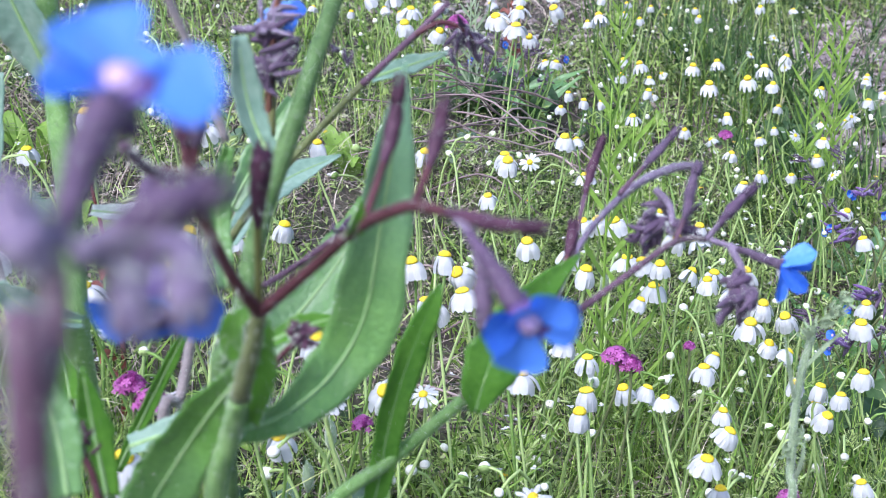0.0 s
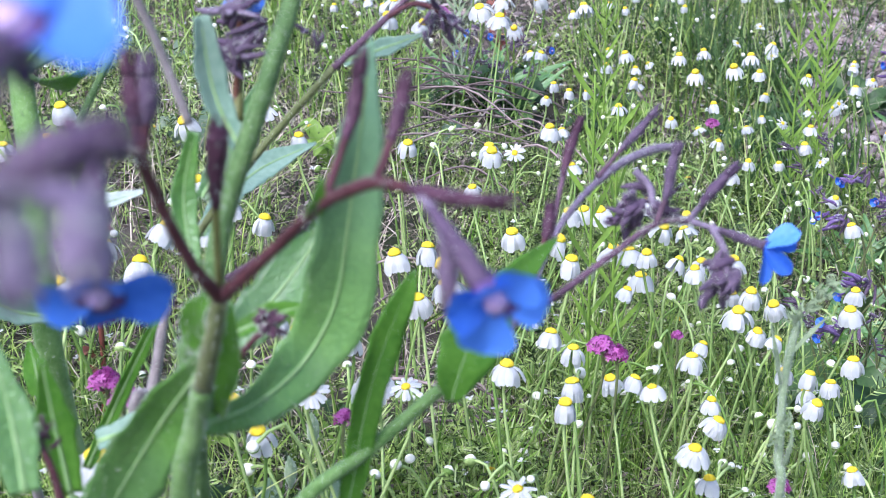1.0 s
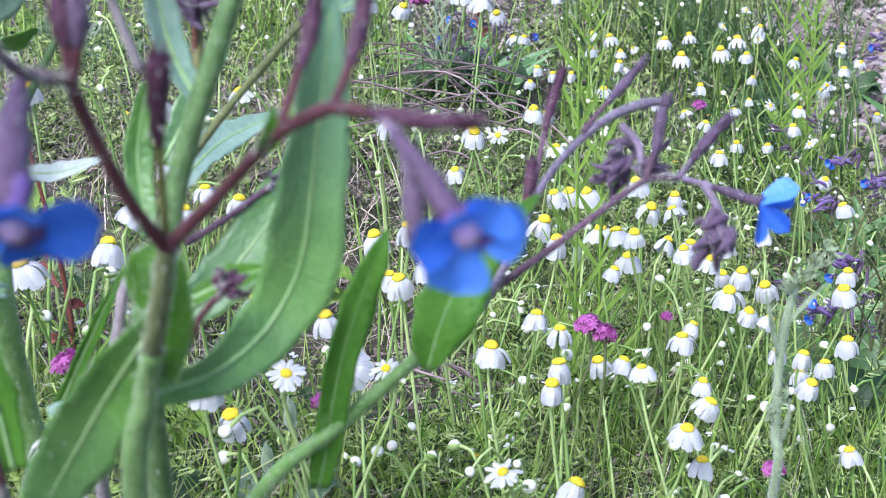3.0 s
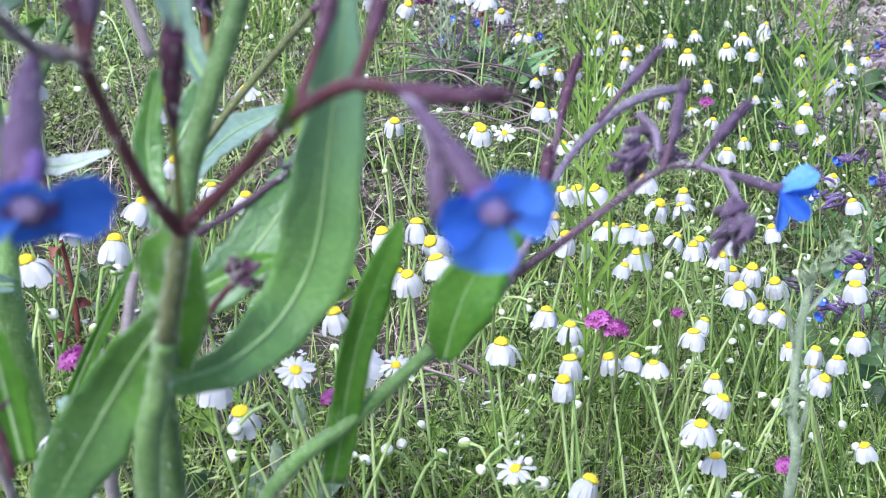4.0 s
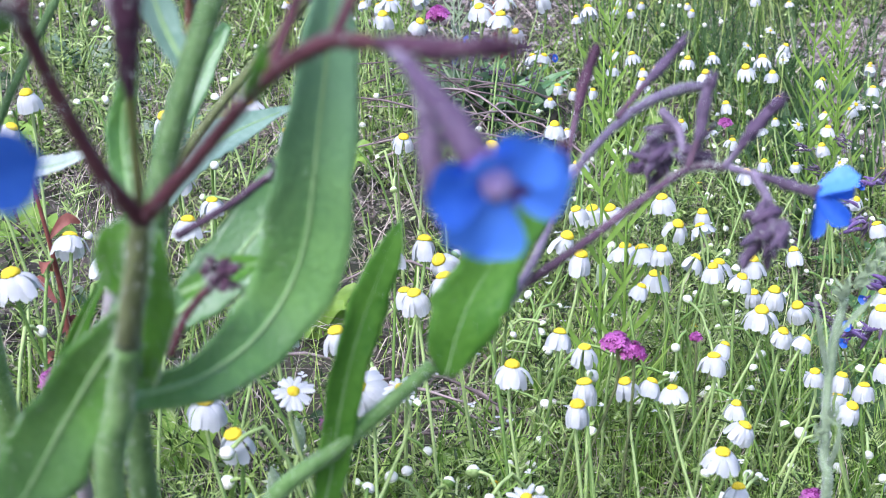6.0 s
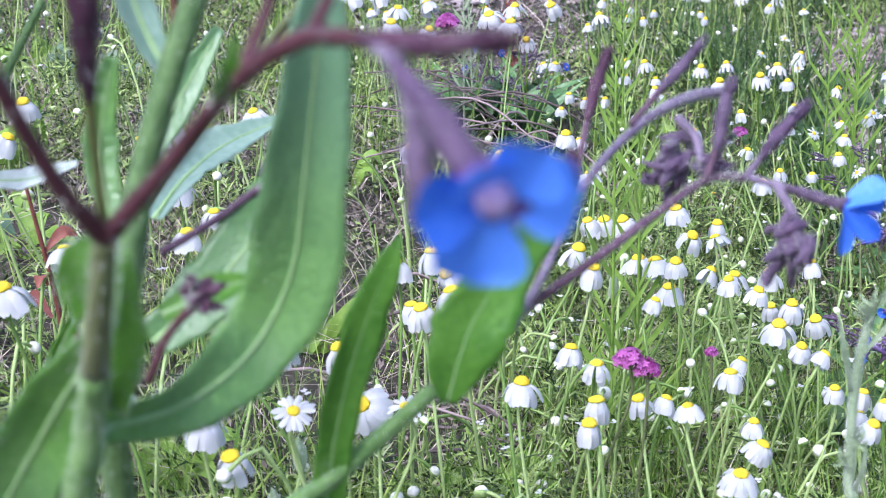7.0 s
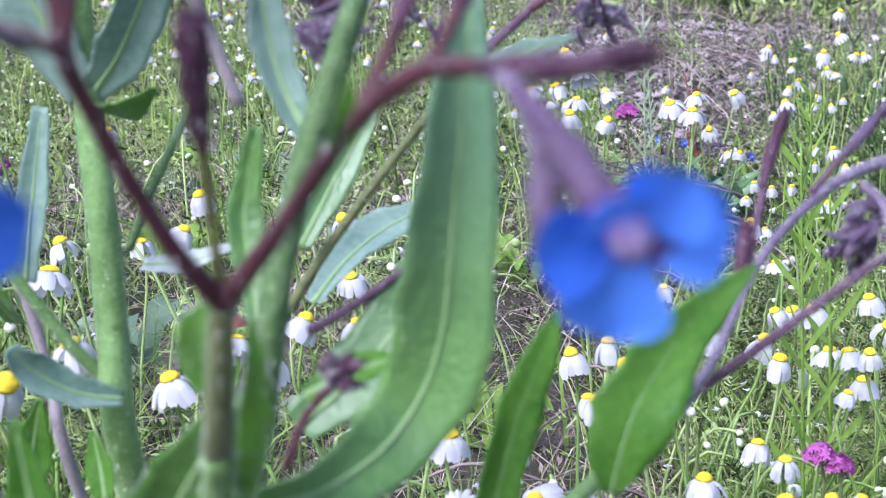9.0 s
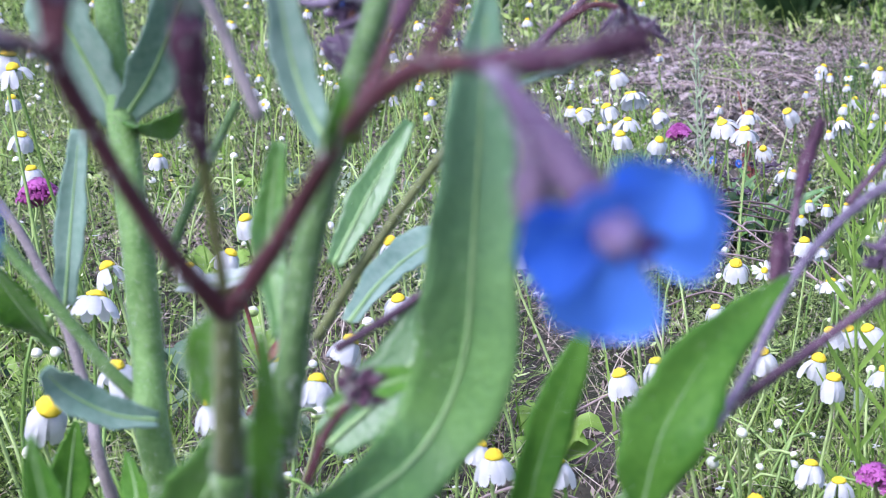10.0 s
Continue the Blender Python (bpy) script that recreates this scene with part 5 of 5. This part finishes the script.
stalk(N, "stem", [foot, (n_pts[0][0] - 0.012, n_pts[0][1] + 0.008, 0.25)] + n_pts, [1.7 * MM, 1.6 * MM, 1.4 * MM, 1.2 * MM, 1.1 * MM, 1.0 * MM], DUSK, 500, 0.0012, seed=31, seg=10)
bud(N, [(-0.0278, 0.0970, 0.4538), (-0.0272, 0.0990, 0.4561), (-0.0267, 0.1040, 0.4589), (-0.0259, 0.1090, 0.4613)], 1.0 * MM, 1.8 * MM, LILAC, MAUVE, start=0.2, seed=32, flare=True)
bud(N, [(-0.0263, 0.0960, 0.4535), (-0.0232, 0.0990, 0.4547), (-0.0198, 0.1010, 0.4558), (-0.0166, 0.1030, 0.4563)], 1.1 * MM, 1.9 * MM, LILAC, MAUVE, start=0.25, seed=33)
bud(N, [(-0.0281, 0.0960, 0.4511), (-0.0293, 0.0950, 0.4549), (-0.0306, 0.0950, 0.4585)], 1.2 * MM, 2.3 * MM, LILAC_LIGHT, MAUVE, start=0.2, seed=34)
bud(N, [(-0.0258, 0.0970, 0.4533), (-0.0237, 0.0990, 0.4517), (-0.0232, 0.0990, 0.4467)], 1.0 * MM, 1.9 * MM, LILAC_LIGHT, MAUVE, start=0.2, seed=35, flare=True)
bud(N, [(-0.0239, 0.0980, 0.4543), (-0.0195, 0.1000, 0.4527), (-0.0190, 0.1000, 0.4474)], 1.0 * MM, 2.0 * MM, LILAC_LIGHT, MAUVE, start=0.25, seed=36, flare=True)
corolla(N, (-0.0253, 0.1108, 0.4626), (0.05, -0.55, 0.8), size=0.78, clock=(-8, 50, 112, 165, 235), lifts=(-2, 20, 8, 0, 40), scales=(1.35, 0.6, 1.35, 1.1, 0.5))

# ---- the stout hairy bugloss behind ----
b_pts = [(-0.0255, 0.3652, 0.4275), (-0.0314, 0.3555, 0.4101), (-0.0378, 0.3455, 0.3917), (-0.0464, 0.341, 0.368), (-0.0497, 0.3365, 0.3519), (-0.0545, 0.3368, 0.3308), (-0.0572, 0.3372, 0.3175)]
foot = foot_below(b_pts[-1], -0.01, 0.06)
B = thing("bugloss", foot, "stout pale green hairy bugloss stem with leaves", "wildflower", "bugloss plants")
stalk(B, "stem", [foot] + b_pts[::-1], [3.1 * MM, 3.0 * MM, 2.8 * MM, 2.6 * MM, 2.4 * MM, 2.2 * MM], STEM, 1500, 0.0017, seed=41, seg=12)
leaf(B, [(-0.0432, 0.3520, 0.3815), (-0.0480, 0.3560, 0.3903), (-0.0505, 0.3580, 0.3999), (-0.0515, 0.3580, 0.4134)], [2.2 * MM, 3.4 * MM, 4.0 * MM, 2 * MM], LEAF_PALE, "glaucous clasping leaf", 0.4 * MM, 42, (0.4, -0.85, 0.1), 0.45, 0.1, 200)
leaf(B, [(-0.0573, 0.3555, 0.3462), (-0.06, 0.3629, 0.3645), (-0.0565, 0.3648, 0.3823)], [2 * MM, 3.6 * MM, 1.5 * MM], LEAF, "", 0.3 * MM, 55, (0.2, -0.9, 0.2), 0.3, 0.1, 80)
leaf(B, [(-0.0758, 0.4800, 0.3120), (-0.0694, 0.5000, 0.3186), (-0.0594, 0.5204, 0.3234), (-0.0394, 0.5330, 0.3294)], [2.5 * MM, 5.5 * MM, 7.0 * MM, 0.5 * MM], LEAF_PALE, "glaucous pale leaf", 0.5 * MM, 43, (0.0, -0.6, 0.7), 0.35, 0.1, 150)
stalk(B, "stalk", [(-0.0492, 0.3954, 0.3767), (-0.0491, 0.4076, 0.3951), (-0.0473, 0.4211, 0.4171)], [1.5 * MM, 1.4 * MM, 1.2 * MM], STEM_OLIVE, 200, 0.001, seed=44)
bud_cluster(B, [(-0.0524, 0.3993, 0.3987)][0], 0.0135, 12, (1.0, -0.3, 0.45), 45, CALYX, 0.45)
bud_cluster(B, [(-0.0524, 0.3993, 0.3987)][0], 0.0115, 8, (0.25, -0.2, -0.95), 57, CALYX, 0.45)
stalk(B, "stalk", [(-0.0501, 0.3980, 0.3773), (-0.0486, 0.4000, 0.3969), (-0.0457, 0.4020, 0.4173)], [1.0 * MM, 0.9 * MM, 0.9 * MM], RED_STEM, 60, 0.001, seed=58)
bud_cluster(B, (-0.0500, 0.4030, 0.4060), 0.011, 12, (0.6, -0.2, 0.1), 46, MAUVE)
corolla(B, [(-0.0465, 0.4069, 0.4076)][0], (-0.3, -0.4, 0.7), 0.4, 1.05, (0, 1))
br = [(-0.0765, 0.4467, 0.3179), (-0.063, 0.4483, 0.3363), (-0.047, 0.4506, 0.3554), (-0.0257, 0.4444, 0.3793), (-0.0115, 0.454, 0.3907), (0.002, 0.4614, 0.402)]
stalk(B, "branch", br[:4], [1.4 * MM, 1.3 * MM, 1.2 * MM], STEM_BROWN, 260, 0.0012, seed=47)
stalk(B, "branch", br[3:], [1.2 * MM, 1.1 * MM, 0.9 * MM], DUSK, 160, 0.001, seed=48)
stalk(B, "stalk", [(-0.0088, 0.4548, 0.3929), (-0.0007, 0.4582, 0.3962), (0.0065, 0.4584, 0.394), (0.0102, 0.4569, 0.3901)], [0.9 * MM, 0.9 * MM, 0.8 * MM], PURPLE, 60, 0.0009, seed=49)
bud_cluster(B, [(-0.0088, 0.4548, 0.3929), (-0.0007, 0.4582, 0.3962), (0.0065, 0.4584, 0.394), (0.0102, 0.4569, 0.3901)][2], 0.010, 24, (0.3, -0.1, -0.5), 50, CALYX)
leaf(B, [(-0.0235, 0.4548, 0.3786), (-0.01, 0.4613, 0.3817), (0.002, 0.4677, 0.3845)], [2 * MM, 3.4 * MM, 0.5 * MM], LEAF_PALE, "", 0.4 * MM, 51, (0.2, -0.6, 0.7), 0.3, 0.1, 80)
stalk(B, "stalk", [(-0.0542, 0.3466, 0.3892), (-0.0597, 0.3477, 0.4062), (-0.0675, 0.3455, 0.4289)], [1.2 * MM, 1.1 * MM, 1.1 * MM], GREY_STALK, 120, 0.001, seed=52)
leaf(B, [(-0.0688, 0.4425, 0.3382), (-0.0607, 0.4527, 0.3529), (-0.0502, 0.464, 0.3699)], [2 * MM, 5 * MM, 1.5 * MM], LEAF, "", 0.4 * MM, 53, (0.2, -0.8, 0.4), 0.3, 0.1, 100)
bud_cluster(B, [(-0.029, 0.4223, 0.3917)][0], 0.007, 5, (0, 0, 1), 54, CALYX)

# ---- bugloss on the west side ----
l_pts = [(-0.1312, 0.4762, 0.4151), (-0.129, 0.4673, 0.3767), (-0.1248, 0.4559, 0.3482), (-0.1248, 0.453, 0.3147), (-0.123, 0.4479, 0.2713)]
foot = foot_below(l_pts[-1], 0.0, 0.06)
L = thing("bugloss", foot, "hairy green bugloss stem with drooping grey-green leaves", "wildflower", "bugloss plants")
stalk(L, "stem", [foot] + l_pts[::-1], [4.6 * MM, 4.5 * MM, 4.3 * MM, 4.0 * MM, 3.7 * MM], STEM_PALE, 2400, 0.0018, seed=61, seg=12)
leaf(L, [(-0.1288, 0.4668, 0.3745), (-0.1166, 0.4616, 0.3872), (-0.1048, 0.4577, 0.4055), (-0.0992, 0.4554, 0.4137)], [3 * MM, 7 * MM, 7 * MM, 3 * MM], LEAF_PALE, "", 0.5 * MM, 62, (0.5, -0.8, 0.1), 0.3, 0.15, 150)
leaf(L, [(-0.1295, 0.4667, 0.3746), (-0.1342, 0.4642, 0.3896), (-0.1394, 0.4618, 0.405), (-0.1403, 0.4593, 0.4168)], [4 * MM, 9 * MM, 9 * MM, 4 * MM], LEAF_PALE, "broad glaucous leaf", 0.6 * MM, 63, (-0.2, -0.9, 0.2), 0.25, 0.15, 150)
leaf(L, [(-0.1273, 0.467, 0.3744), (-0.1145, 0.4535, 0.3738), (-0.1013, 0.4417, 0.3803)], [3 * MM, 5 * MM, 1 * MM], LEAF_FRESH, "", 0, 64, (0.1, -0.7, -0.6), 0.3, 0.1, 60)
stalk(L, "branch", [(-0.1265, 0.4493, 0.3009), (-0.1351, 0.4458, 0.3143), (-0.1453, 0.4432, 0.3326), (-0.1579, 0.4406, 0.3527)], [2.0 * MM, 1.7 * MM, 1.5 * MM], STEM_PALE, 500, 0.0013, seed=65)
leaf(L, [(-0.1193, 0.4398, 0.2995), (-0.1288, 0.4339, 0.3036), (-0.1378, 0.429, 0.3117), (-0.1416, 0.425, 0.3193)], [2 * MM, 4.5 * MM, 5 * MM, 2 * MM], LEAF_PALE, "curled pale leaf", 0.4 * MM, 66, (0.1, -0.7, 0.6), 0.5, 0.2, 120)
leaf(L, [(-0.1231, 0.4780, 0.3255), (-0.1076, 0.4700, 0.3278), (-0.0916, 0.4630, 0.3340)], [2 * MM, 3.6 * MM, 0.8 * MM], LEAF_WHITE, "small pale silvery leaf", 0.3 * MM, 73, (0.1, -0.7, 0.6), 0.3, 0.1, 60)
leaf(L, [(-0.1553, 0.4631, 0.3142), (-0.1581, 0.4547, 0.325), (-0.1632, 0.4474, 0.3415)], [3 * MM, 8 * MM, 7 * MM], LEAF_FRESH, "", 0.5 * MM, 67, (-0.3, -0.9, -0.3), 0.25, 0.15, 100)
leaf(L, [(-0.1697, 0.5024, 0.3148), (-0.1668, 0.5086, 0.338), (-0.1629, 0.5161, 0.3662)], [3 * MM, 5 * MM, 2.5 * MM], LEAF_PALE, "", 0.4 * MM, 68, (0.2, -0.9, 0.1), 0.3, 0.1, 100)
leaf(L, [(-0.1545, 0.4524, 0.2699), (-0.151, 0.4508, 0.2822), (-0.1467, 0.4498, 0.2965)], [4 * MM, 6 * MM, 0.6 * MM], LEAF_FRESH, "", 0.4 * MM, 69, (0.3, -0.85, 0.2), 0.3, 0.1, 80)
leaf(L, [(-0.123, 0.4284, 0.2769), (-0.124, 0.4303, 0.2855), (-0.1257, 0.4321, 0.2941)], [3 * MM, 4.5 * MM, 0.6 * MM], LEAF_FRESH, "", 0.4 * MM, 70, (-0.2, -0.85, 0.2), 0.3, 0.1, 60)
stalk(L, "stalk", [(-0.125, 0.4726, 0.3313), (-0.1163, 0.4788, 0.3504), (-0.1027, 0.4872, 0.3751)], [1.4 * MM, 1.3 * MM, 1.2 * MM], STEM, 160, 0.001, seed=71)
lp = [(-0.1534, 0.4809, 0.2571), (-0.1594, 0.4871, 0.2872), (-0.1664, 0.4924, 0.314), (-0.1769, 0.4963, 0.3379), (-0.1877, 0.4986, 0.3553)]
foot = foot_below(lp[0], 0.01, 0.05)
P = thing("bugloss", foot, "bare greyish bugloss stalk among leaves", "wildflower", "bugloss plants")
stalk(P, "stem", [foot] + lp, [2.0 * MM, 1.9 * MM, 1.7 * MM, 1.5 * MM, 1.3 * MM], GREY_STALK, 400, 0.0012, seed=72)

# ---- young leaves at the foot of the middle bugloss ----
m_pts = [(-0.0872, 0.3993, 0.2731), (-0.0819, 0.4055, 0.2896), (-0.0775, 0.4141, 0.3127)]
foot = foot_below(m_pts[0], -0.01, 0.06)
M = thing("bugloss", foot, "young bugloss shoot with upright green leaves", "wildflower", "bugloss plants")
stalk(M, "stem", [foot] + m_pts, [2.2 * MM, 2.0 * MM, 1.8 * MM, 1.6 * MM], GREY_STALK, 300, 0.0012, seed=81)
leaf(M, [(-0.0792, 0.298, 0.3161), (-0.0813, 0.2991, 0.3334), (-0.0827, 0.2996, 0.3491)], [3 * MM, 4.6 * MM, 0.6 * MM], LEAF_FRESH, "", 0.4 * MM, 82, (0.3, -0.85, 0.2), 0.3, 0.1, 100)
leaf(M, [(-0.0984, 0.3840, 0.2748), (-0.0884, 0.3850, 0.2948), (-0.0800, 0.3860, 0.3109), (-0.0717, 0.3880, 0.3264)], [1.6 * MM, 2.3 * MM, 2.1 * MM, 0.4 * MM], LEAF_FRESH, "", 0.3 * MM, 83, (0.4, -0.85, 0.2), 0.3, 0.1, 80)
leaf(M, [(-0.0781, 0.2629, 0.3366), (-0.0805, 0.2679, 0.3498), (-0.0852, 0.2745, 0.3674)], [3 * MM, 5 * MM, 0.6 * MM], LEAF, "", 0.4 * MM, 84, (0.2, -0.85, 0.3), 0.3, 0.1, 100)
leaf(M, [(-0.0869, 0.3555, 0.2986), (-0.0712, 0.3574, 0.3038), (-0.0571, 0.3596, 0.3097)], [3 * MM, 4.5 * MM, 1.4 * MM], LEAF_PALE, "", 0.4 * MM, 85, (0.0, -0.6, 0.7), 0.3, 0.1, 80)

dark = [(-0.0755, 0.2783, 0.3238), (-0.0772, 0.2807, 0.3304), (-0.0798, 0.283, 0.3365)]
stalk(M, "stalk", dark, [1.0 * MM, 0.9 * MM, 0.8 * MM], PURPLE, 60, 0.0009, seed=86)
bud_cluster(M, dark[-1], 0.006, 11, (0, 0, 0.6), 87, CALYX_RED)

# ---- the bugloss on the east side, arching over the daisies ----
c_pts = [(-0.0358, 0.3553, 0.2753), (-0.0149, 0.3577, 0.293), (0.0057, 0.3618, 0.3098), (0.0215, 0.3685, 0.322), (0.0372, 0.3704, 0.3328), (0.0522, 0.3796, 0.3402), (0.0674, 0.3923, 0.3456), (0.0775, 0.3981, 0.3442)]
foot = foot_below(c_pts[0], -0.06, 0.10)
C = thing("bugloss", foot, "arching mauve bugloss branch with buds and blue flower", "wildflower", "bugloss plants")
stalk(C, "stem", [foot, (c_pts[0][0] - 0.03, c_pts[0][1] + 0.045, 0.2)] + c_pts[:3], [2.6 * MM, 2.4 * MM, 2.2 * MM, 2.0 * MM, 1.8 * MM], STEM_PALE, 900, 0.0013, seed=91, seg=10)
stalk(C, "branch", c_pts[2:], [1.35 * MM, 1.15 * MM, 1.0 * MM, 0.95 * MM, 0.85 * MM], DUSK, 600, 0.001, seed=92, seg=10)
stalk(C, "branch", [(0.0219, 0.3577, 0.3248), (0.0294, 0.3708, 0.3317), (0.0391, 0.3955, 0.3415), (0.0484, 0.4087, 0.3487), (0.06, 0.4193, 0.3548), (0.0718, 0.4274, 0.3571), (0.0806, 0.4295, 0.3572)], [1.0 * MM, 0.95 * MM, 0.95 * MM, 1.05 * MM, 1.25 * MM, 1.45 * MM, 0.95 * MM], MAUVE, 600, 0.001, seed=93, seg=10)
bud(C, [(0.0522, 0.4065, 0.3552), (0.0592, 0.4111, 0.3617), (0.0645, 0.4149, 0.3662), (0.0711, 0.4184, 0.3727)], 0.8 * MM, 1.45 * MM, CALYX, DUSK, start=0.35, seed=94)
bud(C, [(0.0367, 0.3832, 0.3443), (0.0404, 0.3933, 0.357), (0.0433, 0.4015, 0.3647), (0.0471, 0.4077, 0.3726)], 0.8 * MM, 1.55 * MM, CALYX_RED, DUSK, start=0.4, seed=95)
bud(C, [(0.0339, 0.3731, 0.3457), (0.0356, 0.3771, 0.3508), (0.0367, 0.3821, 0.3555)], 1.0 * MM, 1.7 * MM, CALYX_RED, PURPLE, start=0.2, seed=96)
bud(C, [(0.0674, 0.3923, 0.3456), (0.0706, 0.3953, 0.3537), (0.0721, 0.3979, 0.3607), (0.0741, 0.4001, 0.3665)], 0.9 * MM, 1.7 * MM, CALYX, DUSK, start=0.25, seed=97)
bud(C, [(0.0775, 0.3981, 0.3442), (0.0809, 0.3961, 0.35), (0.0844, 0.3949, 0.3556), (0.0898, 0.3942, 0.3622)], 0.95 * MM, 1.75 * MM, LILAC, MAUVE, start=0.3, seed=98)
bud(C, [(0.0781, 0.3955, 0.3450), (0.0863, 0.3920, 0.3433), (0.0917, 0.3885, 0.3421), (0.0955, 0.3865, 0.3413)], 0.9 * MM, 1.5 * MM, CALYX, MAUVE, start=0.3, seed=99)
half_open(C, (0.0951, 0.3870, 0.3413), (0.0970, 0.3845, 0.3414), [((0.1056, 0.3825, 0.3467), (0.1, -0.42, 0.90), 0.80), ((0.1035, 0.3800, 0.3345), (-0.2, -0.95, 0.15), 0.46), ((0.0967, 0.3820, 0.3304), (0.25, -0.95, 0.1), 0.30), ((0.1066, 0.3860, 0.3414), (0.0, -0.85, 0.5), 0.45)])
d1 = [(0.0634, 0.409, 0.3562), (0.0673, 0.4054, 0.3521), (0.0678, 0.4014, 0.3472)]
stalk(C, "stalk", d1, [1.2 * MM, 1.2 * MM, 1.0 * MM], MAUVE, 80, 0.0009, seed=100)
bud_cluster(C, (0.0645, 0.4036, 0.3478), 0.0092, 26, (-0.6, -0.2, -0.3), 101, CALYX, 0.9, 1.15)
bud_cluster(C, d1[-1], 0.008, 14, (0.7, -0.2, -0.1), 102, LILAC)
d2 = [(0.0833, 0.3939, 0.3443), (0.0862, 0.3899, 0.3392), (0.0874, 0.386, 0.3345)]
stalk(C, "stalk", d2, [1.2 * MM, 1.2 * MM, 1.0 * MM], MAUVE, 80, 0.0009, seed=103)
bud_cluster(C, (0.0862, 0.3854, 0.3345), 0.0105, 26, (-0.3, -0.2, -0.6), 104, CALYX, 0.9, 1.15)
leaf(C, [(0.0084, 0.3441, 0.3148), (0.0115, 0.3452, 0.3256), (0.0153, 0.3486, 0.3328), (0.0233, 0.3554, 0.3419), (0.0375, 0.3684, 0.3507)], [1.5 * MM, 6.6 * MM, 7.8 * MM, 7.6 * MM, 6.4 * MM, 4.0 * MM, 0.4 * MM], LEAF_FRESH, "pointed heart-based green leaf", 0.16 * MM, 105, (0.2, -0.9, 0.2), 0.2, 0.12, 200)
leaf(C, [(-0.0206, 0.3570, 0.2756), (-0.0178, 0.3570, 0.2881), (-0.0158, 0.3570, 0.3003), (-0.0122, 0.3580, 0.3148), (-0.0084, 0.3600, 0.3256), (-0.0040, 0.3620, 0.3362), (-0.0005, 0.3637, 0.3441)], [2.8 * MM, 3.9 * MM, 3.7 * MM, 4.3 * MM, 4.6 * MM, 3.4 * MM, 0.3 * MM], LEAF_FRESH, "narrow wavy upright green leaf", 0.18 * MM, 106, (0.2, -0.9, 0.2), 0.25, 0.22, 200)
